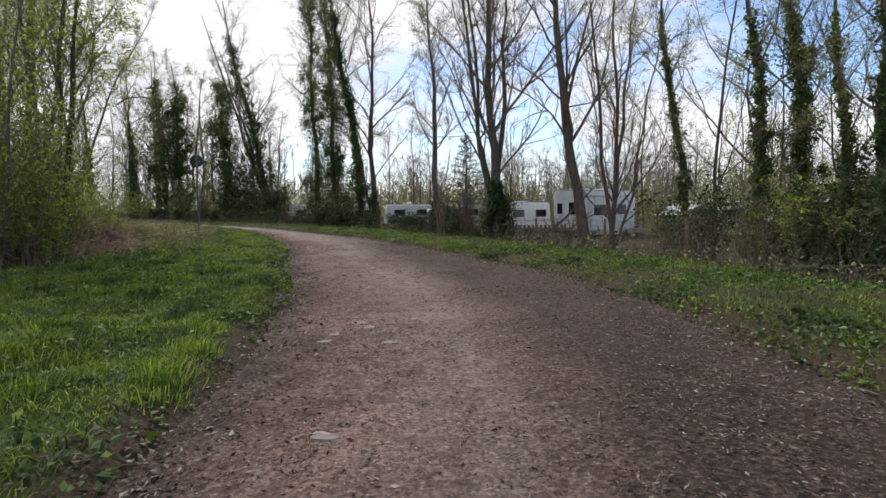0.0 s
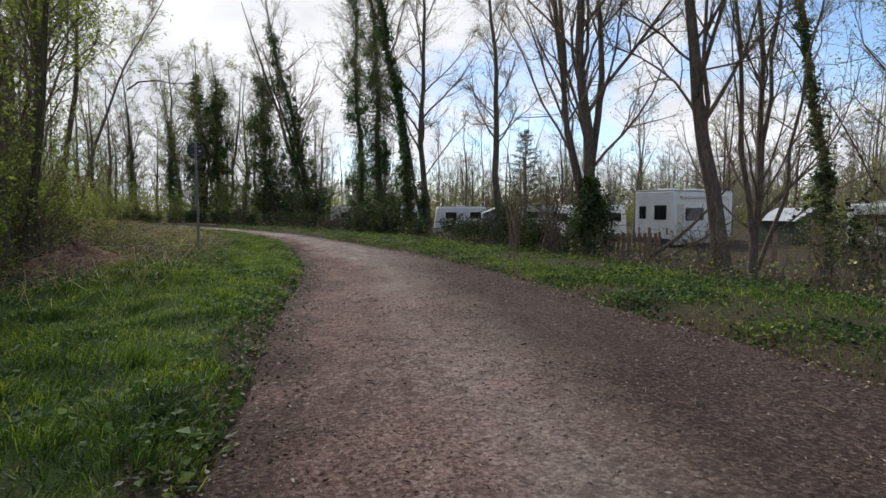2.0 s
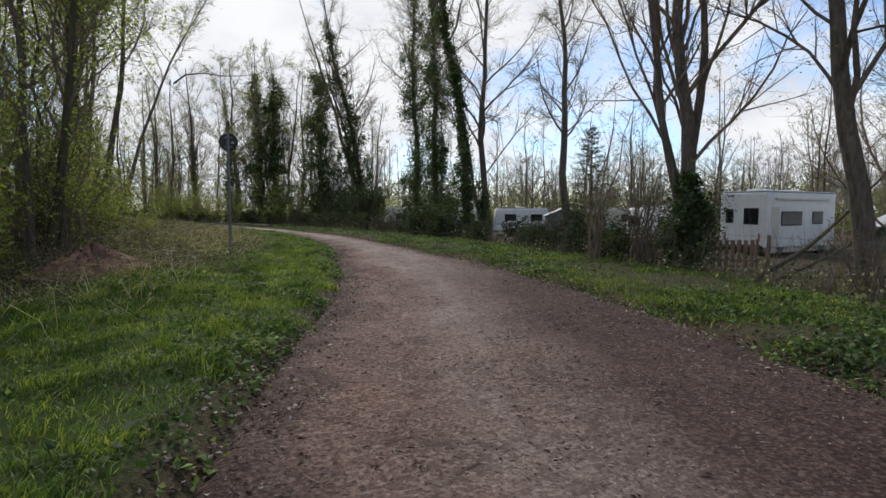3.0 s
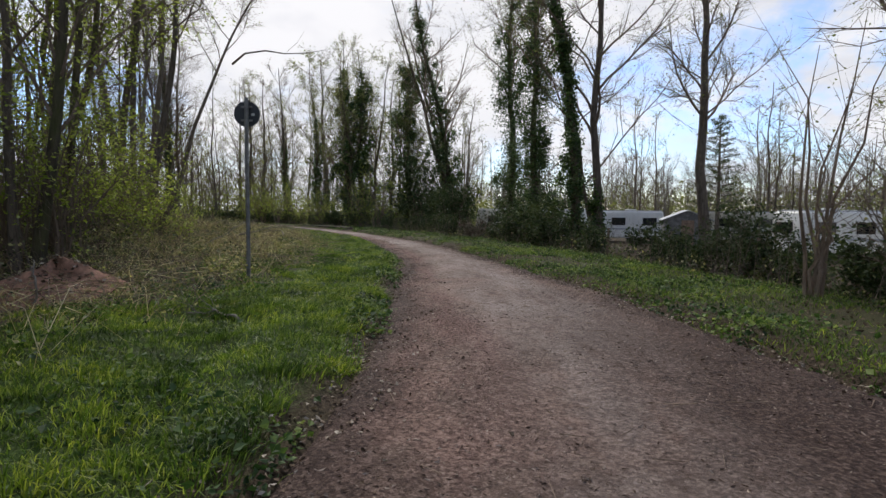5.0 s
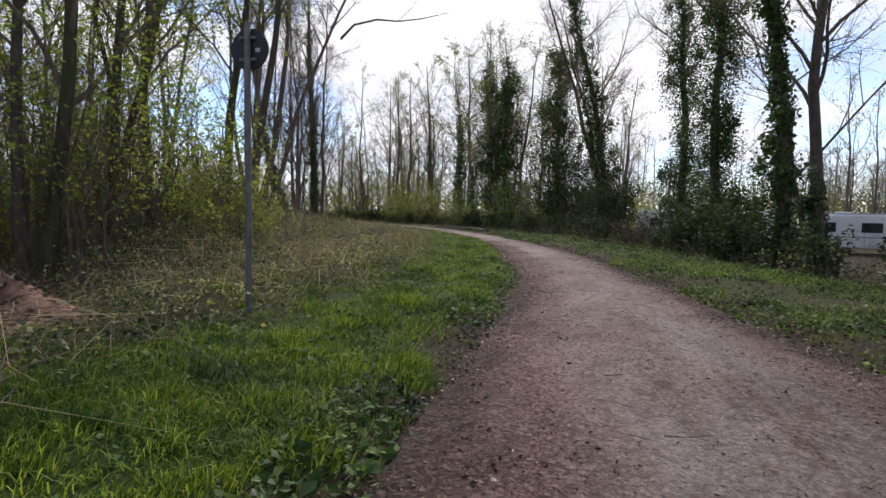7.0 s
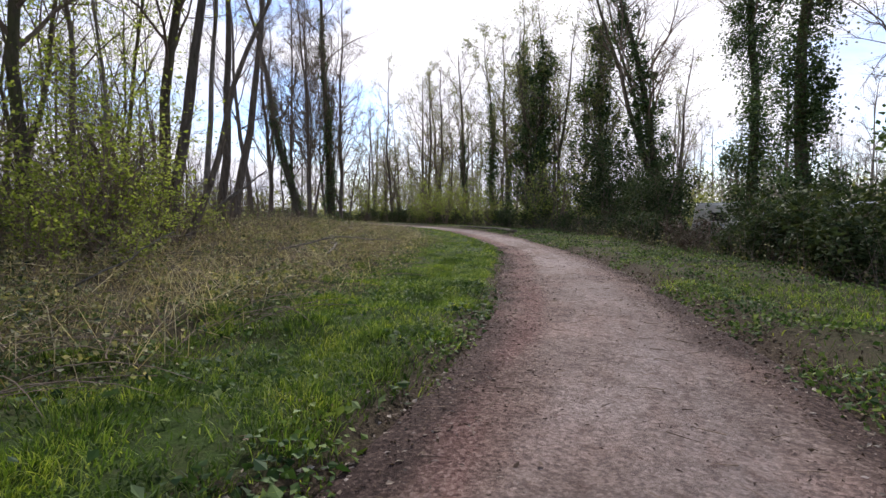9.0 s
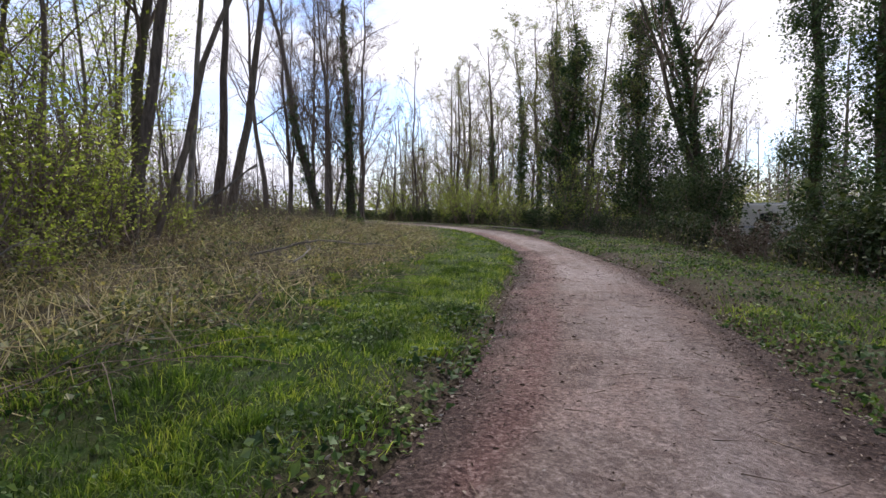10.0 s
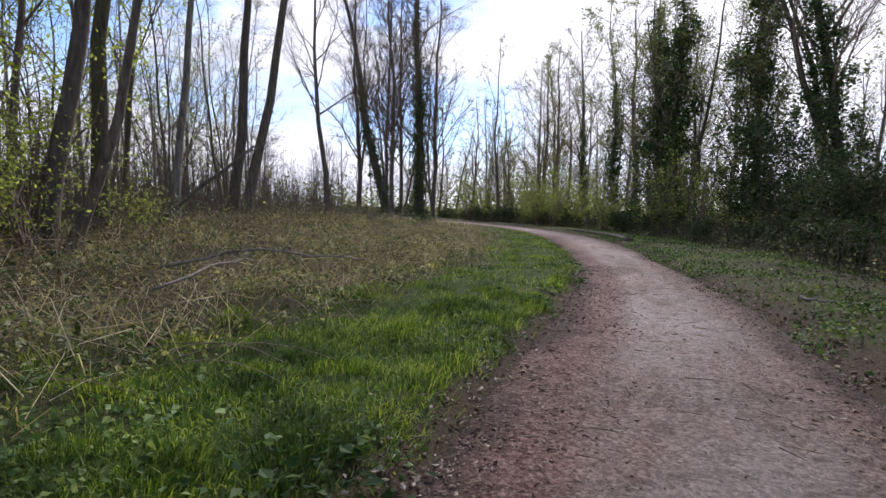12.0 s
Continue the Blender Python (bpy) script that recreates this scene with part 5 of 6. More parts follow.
fallen([(3.1, 20.9, -0.40), (4.2, 21.0, 0.35), (5.3, 21.3, 1.3), (6.0, 21.6, 2.1)], 0.06, "dead branch propped against a leaning tree", BARK, 1)
fallen([(3.3, 20.6, -0.42), (4.6, 20.8, 0.25), (6.1, 21.4, 1.0)], 0.04, "dead branch propped against a leaning tree", BARK, 2)
fallen([(7.0, 12.2, -0.42), (7.9, 12.6, -0.28), (9.3, 12.8, -0.3), (10.8, 13.0, -0.35)], 0.045, "pale barkless branch lying in the undergrowth", BARK_PALE, 3)
fallen([(7.4, 10.6, -0.5), (8.6, 11.4, -0.42), (9.6, 12.3, -0.40)], 0.03, "pale barkless branch lying in the undergrowth", BARK_PALE, 4)
fallen([(1.4, 16.6, -0.02), (2.4, 16.2, -0.10), (3.2, 15.6, -0.16)], 0.035, "grey branch lying on the verge", BARK_PALE, 5)
fallen([(x, y, float(lie(x, y)) + 0.04) for x, y in ((-6.4, 17.0), (-6.75, 17.1), (-7.1, 17.05))], 0.016, "grey rotten branch in tall grass", BARK_PALE, 6)
fallen([(-13.2, 27.2, 0.42), (-13.8, 27.9, 0.55), (-14.9, 28.6, 0.5)], 0.012, "pale dead branch on brambles", BARK_PALE, 7)
fallen([(-12.6, 23.0, 0.3), (-12.2, 23.5, 0.65), (-11.9, 23.9, 0.95)], 0.012, "pale dead stick leaning out of brambles", BARK_PALE, 8, 2)
fallen([(-15.3, 27.6, 0.4), (-14.5, 28.5, 0.62), (-13.7, 29.6, 0.5)], 0.02, "pale dead branch on brambles", BARK_PALE, 9)
fallen([(-21.6, 28.3, 0.4), (-20.6, 29.4, 1.6), (-20.0, 30.3, 2.4)], 0.06, "dead pole leaning among the trees", BARK_PALE, 10, 2)
fallen([(-20.2, 44.0, 0.05), (-22.6, 46.1, 0.10), (-25.4, 48.2, 0.09), (-28.5, 50.0, 0.08)], 0.13, "dark log edging the outside of the bend", BARK, 11, 0)
fallen([(-9.95, 17.3, -0.05), (-9.98, 17.32, 0.3), (-10.08, 17.35, 0.55)], 0.014, "thin pale stick standing by the clay heap", BARK_PALE, 13, 2)
fallen([(-10.9, 34.5, 0.06), (-10.6, 34.4, 0.07), (-10.2, 34.4, 0.06)], 0.02, "pale stick at the edge of the path", BARK_PALE, 12, 0)

# ---- ground cover ----
rng = np.random.default_rng(20)


def patchy(xy, scale, seed):
    return 0.5 + 0.5 * rough(xy[:, 0] * scale + seed, xy[:, 1] * scale - seed)


def lay(xy, lift=0.0):
    return np.column_stack([xy, lie(xy[:, 0], xy[:, 1]) + lift])


# lush grass on the inner verge: a short sward, and tussocks that part outwards


def lush(xy, far):
    """How thick the grass stands, 0 to 1."""
    early = 1 - ease(xy[:, 1], 11, 19)
    ragged = -0.08 + 0.36 * cells(xy[:, 0] * 1.3, xy[:, 1] * 1.3, 21) + 0.12 * rough(xy[:, 0] * 3.3, xy[:, 1] * 3.3)
    end = 1.5 + 1.4 * cells(xy[:, 0] * 0.7, xy[:, 1] * 0.7, 22) + 2.0 * early
    return ease(far, ragged, ragged + 0.25) * (1 - 0.95 * ease(far, end, end + 1.0)) * (0.35 + 0.75 * ease(cells(xy[:, 0] * 1.9, xy[:, 1] * 1.9, 23), 0.2, 0.6))


g = Geo()
for lo, hi, n, wide in ((0, 9, 64000, 0.008), (8, 19, 80000, 0.008), (18, 31, 105000, 0.008), (30, 50, 30000, 0.014)):
    xy, far = along(rng, LEFT, n, lo, hi, -0.1, 5.2, 1, 1.3)
    keep = rng.random(n) < lush(xy, far)
    xy, far = xy[keep], far[keep]
    high = 0.03 + 0.07 * rng.random(len(xy)) * (0.4 + cells(xy[:, 0] * 2.2, xy[:, 1] * 2.2, 24))
    g.blades(rng, lay(xy, -0.005), high, wide, 0.85)
for lo, hi, n in ((0.5, 10, 560), (9, 20, 620), (19, 32, 640), (30, 46, 260)):
    xy, far = along(rng, LEFT, n, lo, hi, 0.15, 5.0, 1, 1.2)
    keep = rng.random(n) < lush(xy, far)
    xy = xy[keep]
    each = rng.integers(60, 140, len(xy))
    k = np.repeat(np.arange(len(xy)), each)
    off = rng.normal(0, 1, (len(k), 2)) * (0.07 + 0.10 * rng.random(len(xy)) ** 2)[k][:, None]
    comb = np.array((0.25, 0.1))
    tall = (0.06 + 0.10 * rng.random(len(xy)) ** 1.5)[k] * rng.uniform(0.55, 1.15, len(k))
    g.blades(rng, lay(xy[k] + off, -0.01), tall, 0.007, 0.55, np.column_stack([off * 3.2 + comb, 0 * k]))
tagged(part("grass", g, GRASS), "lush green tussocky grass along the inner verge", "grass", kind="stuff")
# thinner grass on the camp-side verge
g = Geo()
for lo, hi, n in ((1, 16, 42000), (14, 30, 48000), (28, 52, 20000)):
    xy, far = along(rng, RIGHT, n, lo, hi, -0.1, 4.5, -1, 1.3)
    keep = rng.random(n) < (0.10 + 0.9 * ease(cells(xy[:, 0] * 0.9, xy[:, 1] * 0.9, 41), 0.38, 0.65)) * (1 - 0.7 * ease(far, 2.5, 4.5)) * ease(far, -0.05, 0.35)
    xy = xy[keep]
    g.blades(rng, lay(xy, -0.005), 0.03 + 0.09 * rng.random(len(xy)) ** 1.5, 0.009, 0.9)
tagged(part("verge_grass", g, GRASS), "thin grass between weeds on the camp-side verge", "grass", kind="stuff")
# broad-leaved weeds on both verges
g = Geo()
for line, out, lo, hi, n, f0, f1, pw in ((LEFT, 1, 0, 28, 34000, 0.05, 7.5, 1.4), (LEFT, 1, 24, 48, 9000, 0.1, 6.5, 1.3), (RIGHT, -1, 0, 14, 36000, -0.1, 6.0, 1.3), (RIGHT, -1, 12, 46, 60000, -0.1, 5.0, 1.4), (RIGHT, -1, 44, 58, 4000, 0.1, 5.0, 1.4)):
    xy, far = along(rng, line, n, lo, hi, f0, f1, out, pw)
    keep = rng.random(n) < 0.06 + 0.94 * ease(cells(xy[:, 0] * 1.1, xy[:, 1] * 1.1, 42), 0.42, 0.68)
    xy = xy[keep]
    p = lay(xy)
    p[:, 2] += 0.015 + 0.17 * rng.random(len(p)) ** 1.6 * patchy(xy, 2.2, 4)
    g.leaves(rng, p, 0.035 + 0.03 * rng.random(len(p)), 0.5, 0.8)
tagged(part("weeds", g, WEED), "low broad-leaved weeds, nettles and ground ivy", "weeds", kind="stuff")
# larger leaves right along the inner edge, and dark patches of them in the grass
g = Geo()
xy, far = along(rng, LEFT, 7000, 5, 36, -0.15, 0.45, 1, 1.0)
xy = xy[rng.random(len(xy)) < ease(cells(xy[:, 0] * 1.6, xy[:, 1] * 1.6, 31), 0.45, 0.75)]
p = lay(xy, 0.03)
p[:, 2] += 0.06 * rng.random(len(p))
g.leaves(rng, p, 0.045 + 0.05 * rng.random(len(p)) ** 2, 0.6, 0.75)
xy, far = along(rng, LEFT, 60, 4, 36, 1.2, 4.6, 1, 1.0)
k = np.repeat(np.arange(len(xy)), 60)
p = lay(xy[k] + rng.normal(0, 0.20, (len(k), 2)), 0.04)
p[:, 2] += 0.13 * rng.random(len(p))
g.leaves(rng, p, 0.025 + 0.03 * rng.random(len(p)), 0.4, 0.75)
tagged(part("dock_leaves", g, WEED), "large green leaves hugging the path edge and patching the grass", "weeds", kind="stuff")
# dead straw and brambles on the inner bank
g, s = Geo(), Geo()
n = 30000
xy, far = along(rng, LEFT, n, 12, 46, 1.5, 11, 1, 1.3)
keep = rng.random(n) < ease(far, 1.2 + 0.9 * patchy(xy, 0.7, 4), 3.4) * (0.35 + 0.65 * ease(xy[:, 1], 15, 24))
xy = xy[keep]
s.blades(rng, lay(xy), 0.10 + 0.6 * rng.random(len(xy)) ** 2.2, 0.008, 1.3)
n = 2200
xy, far = along(rng, LEFT, n, 18, 46, 2.2, 11, 1, 1.2)
base = lay(xy)
a = rng.uniform(0, 6.28, n)
run = rng.uniform(0.4, 1.5, n)
up = rng.uniform(0.15, 0.75, n) * (0.5 + 0.6 * ease(far, 3, 6))
for k in range(n):
    t = np.linspace(0, 1, 6)
    p = base[k] + np.column_stack([np.cos(a[k]) * run[k] * t, np.sin(a[k]) * run[k] * t, up[k] * 4 * t * (1 - 0.8 * t) * 0.6])
    g.tube(p, 0.006 - 0.004 * t, 3)
tagged(part("bramble_stems", g, TWIG), "tangled arching bramble stems on the bank", "brambles", kind="stuff")
n = 15000
xy, far = along(rng, LEFT, n, 13, 46, 1.8, 10, 1, 1.2)
keep = rng.random(n) < ease(far, 1.8 + 1.2 * cells(xy[:, 0] * 0.8, xy[:, 1] * 0.8, 33), 3.6) * (0.3 + 0.7 * ease(xy[:, 1], 15, 22)) * (0.25 + 0.75 * ease(cells(xy[:, 0], xy[:, 1], 34), 0.3, 0.6))
xy = xy[keep]
p = lay(xy, 0.04)
p[:, 2] += 0.30 * rng.random(len(p)) ** 1.7
s.leaves(rng, p, 0.14 + 0.22 * rng.random(len(p)) ** 2, 0.75, 0.018)
tagged(part("dead_grass", s, STRAW), "straw-coloured dead grass and stalks on the bank", "grass", kind="stuff")
g = Geo()
n = 230000
xy, far = along(rng, LEFT, n, 14, 48, 1.6, 11, 1, 1.3)
keep = rng.random(n) < ease(far, 1.3 + 0.9 * patchy(xy, 0.8, 9), 3.2) * (0.05 + 0.95 * ease(patchy(xy, 1.3, 13), 0.38, 0.66)) * (0.25 + 0.75 * ease(xy[:, 1], 16, 23))
xy, far = xy[keep], far[keep]
p = lay(xy)
p[:, 2] += (0.03 + 0.55 * rng.random(len(p)) ** 1.5) * (0.15 + 1.2 * ease(patchy(xy, 1.1, 6), 0.3, 0.9)) * (0.55 + 0.6 * ease(far, 3, 7))
g.leaves(rng, p, 0.03 + 0.035 * rng.random(len(p)), 0.3, 0.75)
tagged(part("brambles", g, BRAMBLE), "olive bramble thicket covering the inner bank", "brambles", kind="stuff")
# dark undergrowth inside the wood and under the hedge
g, s = Geo(), Geo()
xy, far = along(rng, LEFT, 16000, 2, 30, 6.0, 15, 1)
p = lay(xy)
p[:, 2] += 0.04 + 0.7 * rng.random(len(p)) ** 2
g.leaves(rng, p, 0.07, 0.3, 0.75)
xy, far = along(rng, RIGHT, 30000, 6, 62, 3.2, 8.5, -1)
p = lay(xy)
p[:, 2] += 0.03 + 0.75 * rng.random(len(p)) ** 1.8 * (0.3 + 0.7 * patchy(xy, 0.8, 8))
g.leaves(rng, p, 0.075, 0.3, 0.75)
tagged(part("undergrowth", g, BRAMBLE), "brambles and ivy under the trees", "undergrowth", kind="stuff")
xy, far = along(rng, RIGHT, 7000, 6, 62, 3.0, 8.0, -1)
b = lay(xy)
d = rng.normal(0, 0.35, b.shape)
d[:, 2] = rng.uniform(0.3, 1.5, len(b))
s.cones(b, b + d, 0.006)
xy, far = along(rng, LEFT, 5000, 18, 52, 9, 24, 1)
b = lay(xy)
d = rng.normal(0, 0.35, b.shape)
d[:, 2] = rng.uniform(0.8, 3.4, len(b))
s.cones(b, b + d, 0.011)
xy, far = along(rng, LEFT, 6000, 2, 50, 6.5, 16, 1)
b = lay(xy)
d = rng.normal(0, 0.3, b.shape)
d[:, 2] = rng.uniform(0.3, 1.8, len(b))
s.cones(b, b + d, 0.006)
sticks = Geo()
xy, far = along(rng, LEFT, 1400, 17, 44, 2.4, 9, 1)
b = lay(xy, 0.08)
d = rng.normal(0, 1, b.shape) * (1, 1, 0.25)
b[:, 2] += 0.25 * rng.random(len(b))
sticks.cones(b, b + d / np.linalg.norm(d, axis=1)[:, None] * rng.uniform(0.3, 1.1, (len(b), 1)), 0.006)
tagged(part("dead_stalks", sticks, STRAW), "pale dead stalks lying over the brambles", "stalks", kind="stuff")
tagged(part("bare_stalks", s, TWIG), "bare upright stalks and suckers in the undergrowth", "undergrowth", kind="stuff")

# fallen leaves along both edges
g = Geo()
for line, out, n in ((LEFT, 1, 26000), (RIGHT, -1, 20000)):
    xy, far = along(rng, line, n, -1, 42, -1.1, 0.6, out)
    keep = rng.random(n) < 0.015 + 0.98 * np.exp(-((far - 0.02) / 0.30) ** 2)
    xy, far = xy[keep], far[keep]
    p = lay(xy, 0.012)
    inner = np.maximum(-far, 0)
    p[:, 2] = np.maximum(p[:, 2], -0.03 + 0.035 * ease(inner, 0, 0.6))
    g.leaves(rng, p, 0.04, 0.7, 0.6)
tagged(part("leaf_litter", g, LITTER), "brown and bleached fallen leaves along the path edges", "fallen leaves", kind="stuff")

# brown leaf litter lying deep under the camp-side trees, coloured as if shaded
g = Geo()
xy, far = along(rng, RIGHT, 26000, 4, 46, 0.1, 9.0, -1, 1.1)
keep = rng.random(len(xy)) < 0.25 + 0.75 * ease(1 - patchy(xy, 1.5, 11), 0.3, 0.7)
xy = xy[keep]
g.leaves(rng, lay(xy, 0.012), 0.055, 0.75, 0.6)
tagged(part("woodland_litter", g, SHADED_LITTER), "brown leaf litter under the camp-side trees", "fallen leaves", kind="stuff")
# loose stones pressed into the path
n = 2600
keep = np.flatnonzero((LEFT[:, 1] > 0.3) & (LEFT[:, 1] < 36))
f = keep[0] + (keep[-1] - keep[0]) * rng.random(n) ** 3.4
k = f.astype(int)
w = rng.beta(1.4, 1.4, n)
a = (LEFT[k] * (1 - (f - k)[:, None]) + LEFT[k + 1] * (f - k)[:, None])
b = (RIGHT[k] * (1 - (f - k)[:, None]) + RIGHT[k + 1] * (f - k)[:, None])
c = a * (1 - w[:, None]) + b * w[:, None]
cz = path_height(c, w)
size = 0.004 + 0.011 * rng.random(n) ** 3
ang = rng.uniform(0, 6.28, n)
ux = np.stack([np.cos(ang), np.sin(ang), 0 * ang], 1) * (size * rng.uniform(0.9, 1.7, n))[:, None]
uy = np.stack([-np.sin(ang), np.cos(ang), 0 * ang], 1) * (size * rng.uniform(0.7, 1.1, n))[:, None]
uz = np.zeros((n, 3))
uz[:, 2] = size * rng.uniform(0.2, 0.45, n)
cc = np.column_stack([c, cz])
v = np.stack([cc + ux, cc + uy, cc - ux, cc - uy, cc + uz + 0.3 * ux, cc + uz - 0.3 * ux], 1)
o = np.arange(n)[:, None] * 6
tri = np.stack([o + (0, 1, 4), o + (1, 5, 4), o + (1, 2, 5), o + (2, 3, 5), o + (3, 4, 5), o + (3, 0, 4)], 1)
g = Geo()
g.add(v, None, tri)
tagged(part("path_stones", g, STONE), "loose grey and pale stones pressed into the path", "stones", kind="stuff")
# chips, crumbs and leaf scraps trodden into the path
g = Geo()
n = 115000
f = keep[0] + (keep[-1] - keep[0]) * rng.random(n) ** 1.5
k = f.astype(int)
w = rng.random(n)
a = LEFT[k] * (1 - (f - k)[:, None]) + LEFT[k + 1] * (f - k)[:, None]
b = RIGHT[k] * (1 - (f - k)[:, None]) + RIGHT[k + 1] * (f - k)[:, None]
c = a * (1 - w[:, None]) + b * w[:, None]
bare = np.exp(-((w - 0.55) / 0.25) ** 4) * ease(c[:, 1], 12, 24)
ok = rng.random(n) < (0.25 + 0.75 * ease(patchy(c, 1.3, 21), 0.35, 0.65)) * (1 - 0.82 * bare)
c, w = c[ok], w[ok]
cz = path_height(c, w) + 0.004
p = np.column_stack([c, cz])
g.leaves(rng, p, 0.010 + 0.032 * rng.random(len(p)) ** 2.5, 0.85, 0.32)
tagged(part("path_debris", g, CHIP), "brown chips and leaf scraps trodden into the path", "debris", kind="stuff")
# twigs dropped on the path
g = Geo()
n = 700
k = rng.choice(keep, n)
w = rng.beta(0.7, 0.7, n)
c = LEFT[k] * (1 - w[:, None]) + RIGHT[k] * w[:, None]
b = np.column_stack([c, -0.02 + 0.045 * (1 - (2 * w - 1) ** 2)])
d = rng.normal(0, 1, (n, 3)) * (1, 1, 0.03)
g.cones(b, b + d / np.linalg.norm(d, axis=1)[:, None] * rng.uniform(0.05, 0.28, n)[:, None], 0.004)
tagged(part("dropped_twigs", g, TWIG), "small twigs dropped on the path", "twigs", kind="stuff")

# ---- far woods all round ----
rng = np.random.default_rng(30)
g, lf = Geo(), Geo()
far_kinds = []
for k in range(6):
    made = grow(np.random.default_rng(200 + k), 6.0, 0.075, (0.02 * math.sin(k), 0.02 * math.cos(k)), limbs=8, first=0.16 + 0.04 * (k % 3), spread=0.55 + 0.12 * (k % 3), reach=0.40, wobble=0.10, subs=5, twigs=6, sides=4, stems=k % 2, deep=0.1)
    one = Geo()
    for m in made[:2]:
        v = np.vstack(m.v)
        one.add(v, np.vstack(m.q), np.vstack(m.t) if m.t else None)
    far_kinds.append((np.vstack(one.v), np.vstack(one.q), np.vstack(one.t)))
n = 300
ang = np.where(rng.random(n) < 0.9, rng.uniform(-1.75, 1.15, n), rng.uniform(0, 2 * np.pi, n))
dist = 70 + 52 * rng.random(n) ** 1.4
x, y = -14 + np.sin(ang) * dist, 30 + np.cos(ang) * dist
z = lie(x, y)
for k in range(n):
    v, q, t = far_kinds[k % 6]
    grown = rng.uniform(1.3, 2.1) * (1.4 if rng.random() < 0.15 else 1.0)
    a = rng.uniform(0, 6.283)
    turn_ = np.array(((math.cos(a), -math.sin(a), 0), (math.sin(a), math.cos(a), 0), (0, 0, 1)))
    g.add((v @ turn_.T) * grown + (x[k], y[k], z[k]), q, t)
for k in range(110):
    v, q, t = far_kinds[k % 6]
    a, d = rng.uniform(-0.25, 1.0), 52 + 22 * rng.random()
    fx, fy = -8 + math.sin(a) * d, 30 + math.cos(a) * d
    grown = rng.uniform(1.0, 1.6)
    c, w = math.cos(k * 2.4), math.sin(k * 2.4)
    g.add((v @ np.array(((c, w, 0), (-w, c, 0), (0, 0, 1)))) * grown + (fx, fy, float(lie(fx, fy))), q, t)
tagged(part("far_wood", g, HAZY_FAR_TWIG), "distant bare woodland closing the view", "trees", kind="stuff")
n = 56000
ang = np.where(rng.random(n) < 0.9, rng.uniform(-1.75, 1.15, n), rng.uniform(0, 2 * np.pi, n))
dist = 72 + 40 * rng.random(n)
clump = 0.5 + 0.5 * np.sin(ang * 37 + 2 * np.sin(ang * 11)) * np.sin(ang * 61 + dist * 0.3)
x, y = -14 + np.sin(ang) * dist, 30 + np.cos(ang) * dist
p = np.column_stack([x, y, lie(x, y) + rng.random(n) ** 1.3 * (2.4 + 4.8 * clump)])
lf.leaves(rng, p, 0.5)
n = 22000
ang = rng.uniform(-0.3, 1.0, n)
dist = 56 + 18 * rng.random(n)
clump = cells(ang * 26, dist * 0.25, 51)
x, y = -8 + np.sin(ang) * dist, 30 + np.cos(ang) * dist
p = np.column_stack([x, y, lie(x, y) + rng.random(n) ** 1.2 * (1.5 + 6.0 * clump)])
lf.leaves(rng, p, 0.36)
tagged(part("far_thicket", lf, FARLEAF), "distant thicket in first leaf below bare trees", "shrubs", kind="stuff")
# a pine and some taller trees at the back of the camp
FAR_KINDS = [tree("camp_tree", 6.0 + 7 * i, 60.0 - 2 * i, 12 + i, 0.14, (0.0, 0.0), "bare slender tree at the back of the camp", 150 + i, BARK, FARLEAF, None, "trees at the back of the camp", leaf_n=650, leaf=0.13, limbs=11, first=0.12, subs=4, twigs=5, sides=5) for i in range(3)]
got = []
for p in np.column_stack([rng.uniform(-34, 48, 400), rng.uniform(50, 82, 400)]):
    if beyond(p, RIGHT, -1)[0] > 9 and all(math.hypot(p[0] - q[0], p[1] - q[1]) > 2.6 for q in got) and math.hypot(p[0] + 9.6, p[1] - 58.5) > 5 and math.hypot(p[0] + 15, p[1] - 64.5) > 5 and not (-9 < p[0] < 9 and p[1] < 65):
        got.append(p)
for p in got[:38]:
    t = copy_thing(FAR_KINDS[rng.integers(0, 3)], pose(p[0], p[1], float(lie(p[0], p[1])), rng.normal(0, 2), rng.normal(0, 2), rng.uniform(0, 360)))
    t.scale = [rng.uniform(0.6, 1.05)] * 3
got = []
for p in np.column_stack([rng.uniform(-75, -32, 400), rng.uniform(54, 84, 400)]):
    if beyond(p, RIGHT, -1)[0] > 4 and all(math.hypot(p[0] - q[0], p[1] - q[1]) > 2.4 for q in got):
        got.append(p)
for p in got[:26]:
    t = copy_thing(FAR_KINDS[rng.integers(0, 3)], pose(p[0], p[1], float(lie(p[0], p[1])), rng.normal(0, 3), rng.normal(0, 3), rng.uniform(0, 360)))
    t.scale = [rng.uniform(0.7, 1.25)] * 3
got = []
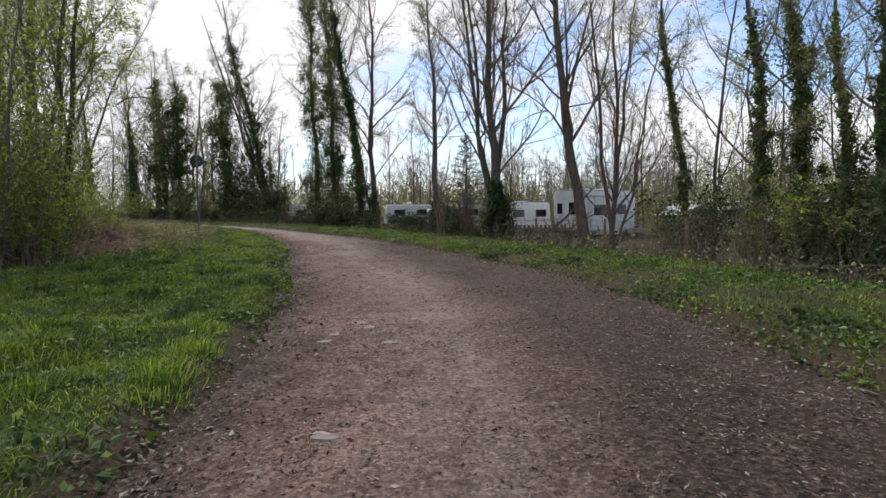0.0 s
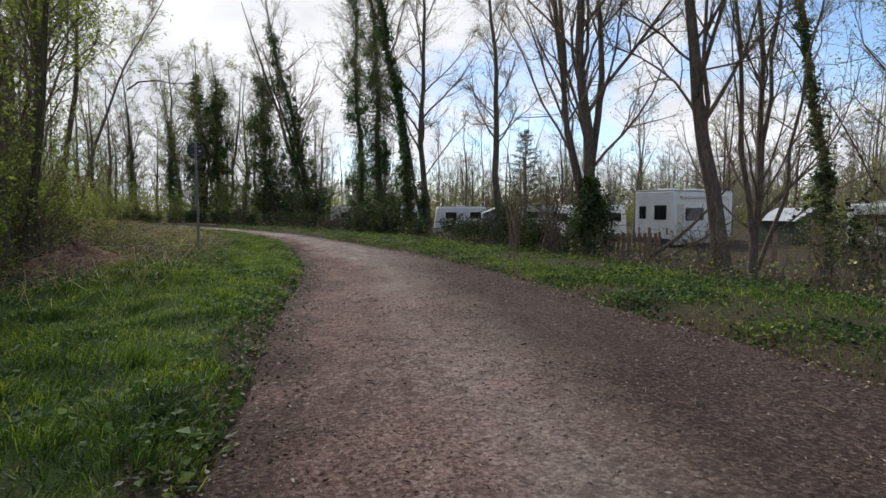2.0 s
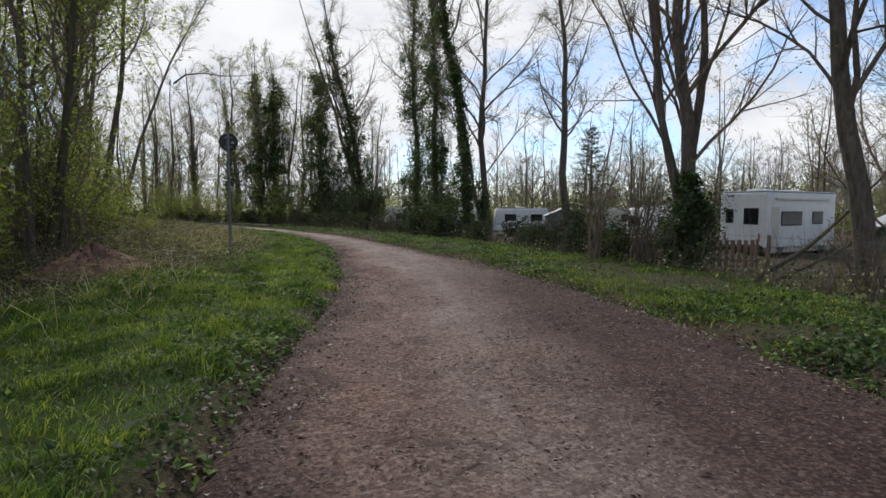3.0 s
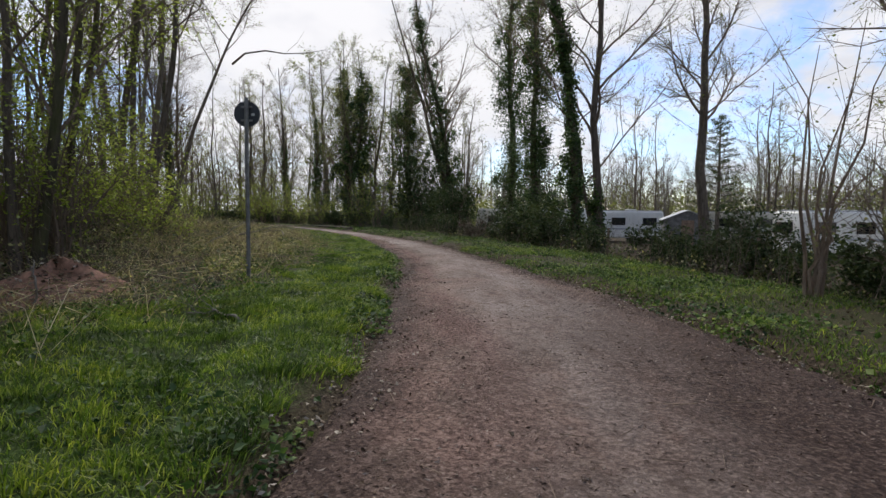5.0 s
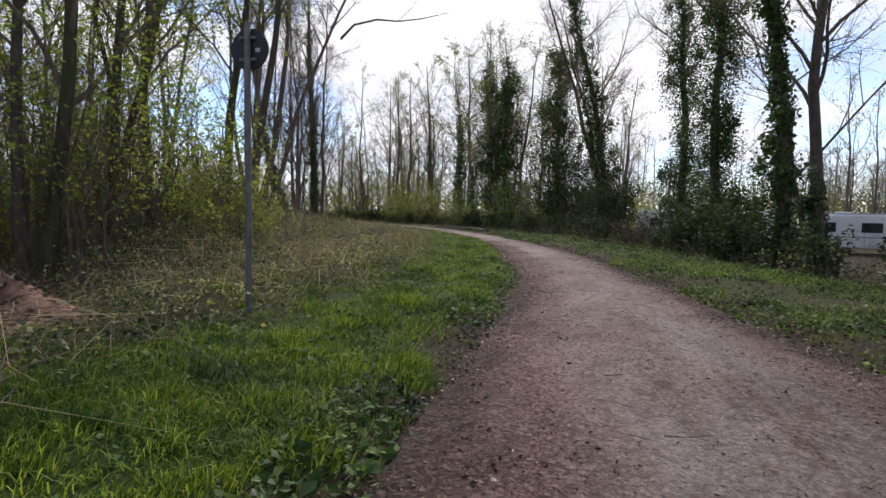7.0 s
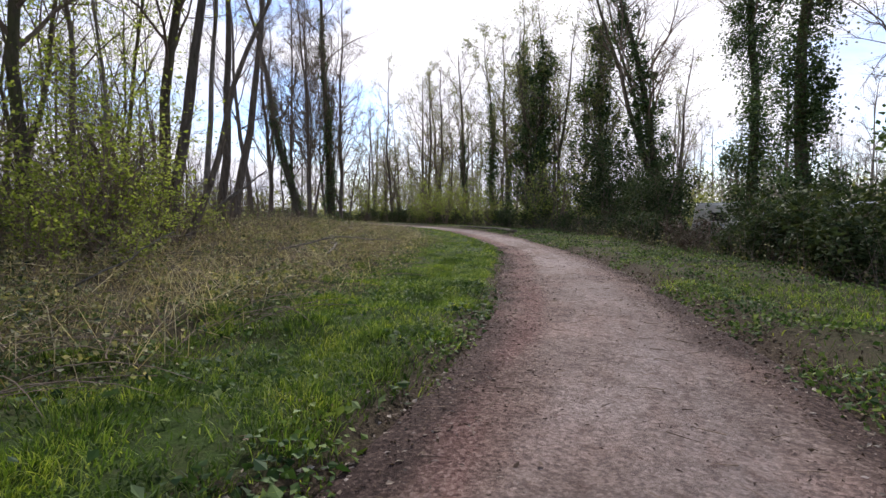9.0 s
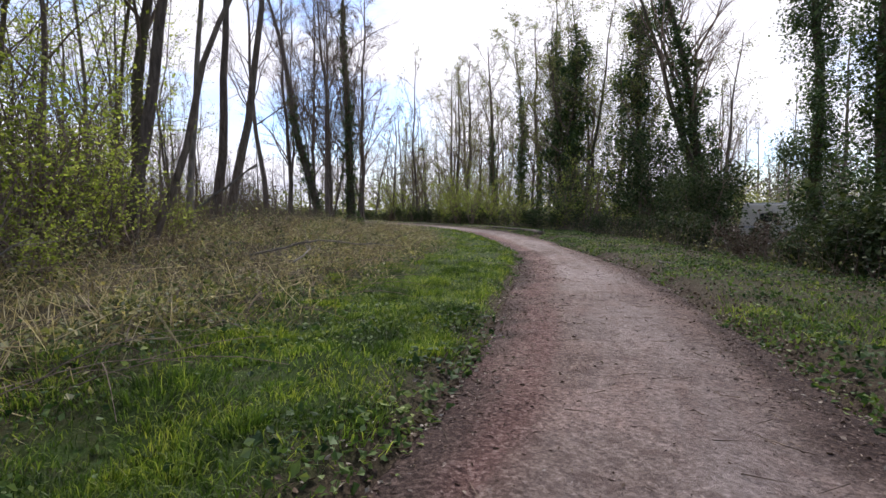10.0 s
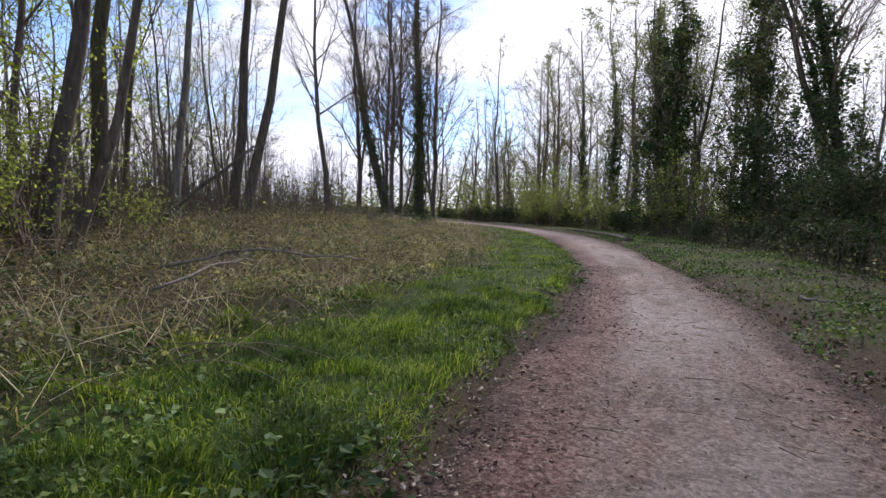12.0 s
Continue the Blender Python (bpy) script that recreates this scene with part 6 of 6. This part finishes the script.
for p in np.column_stack([rng.uniform(-52, -22, 500), rng.uniform(50, 74, 500)]):
    if 2.6 < beyond(p, RIGHT, -1)[0] < 9 and all(math.hypot(p[0] - q[0], p[1] - q[1]) > 1.5 for q in got):
        got.append(p)
for p in got[:34]:
    t = copy_thing(SHRUBS[rng.integers(0, 4)], pose(p[0], p[1], float(lie(p[0], p[1])), 0, 0, rng.uniform(0, 360)))
    t.scale = [rng.uniform(0.7, 1.15)] * 3
# broad-crowned trees past the bend
BROAD = [tree("broad_tree", -44.0 - 5 * i, 66.0 + 4 * i, 17 + i, 0.26, (0.01, 0.0), "tall bare tree with a broad haze of fine twigs", 160 + i, BARK, FARLEAF, None, "trees past the bend",
              leaf_n=520, leaf=0.13, limbs=14, first=0.22, spread=0.8, reach=0.36, subs=8, twigs=9, sides=6) for i in range(3)]
for k, (x, y, h) in enumerate(((-35.5, 70.5, 0.95), (-31.5, 73.5, 1.05), (-38.5, 76.0, 1.1), (-28.0, 69.0, 0.85), (-46.5, 74.0, 0.8), (-24.0, 72.0, 0.9), (-61.0, 74.0, 0.75), (-66.0, 80.0, 0.8), (-13.5, 72.0, 0.85), (-58.0, 84.0, 0.8))):
    t = copy_thing(BROAD[k % 3], pose(x, y, float(lie(x, y)), 0, 0, 83 * k))
    t.scale = [h] * 3
pine = thing("pine_tree", 2.4, 58.0, -0.9, "dark layered pine behind the camp", "tree")
g, lf = Geo(), Geo()
g.tube([(0, 0, -0.2), (0.05, 0, 4), (0, 0, 9.2)], [0.18, 0.13, 0.02], 7)
for k in range(46):
    h = 2.2 + 7.0 * (k / 46)
    a = k * 2.4
    L = 2.6 * (1 - (h - 1.2) / 8.6) + 0.25
    e = np.array((math.cos(a) * L, math.sin(a) * L, h + 0.25))
    s = np.array((0.0, 0.0, h))
    g.tube([s, (s + e) / 2 - (0, 0, 0.05), e], [0.035, 0.02, 0.006], 4)
    m = 90
    w = rng.uniform(0.25, 1.05, m)[:, None]
    lf.leaves(rng, s + (e - s) * w + rng.normal(0, 0.16, (m, 3)) * (1, 1, 0.5), 0.16, 0.2, 0.35)
part("trunk", g, BARK, pine, smooth=True)
part("foliage", lf, EVERGREEN, pine)
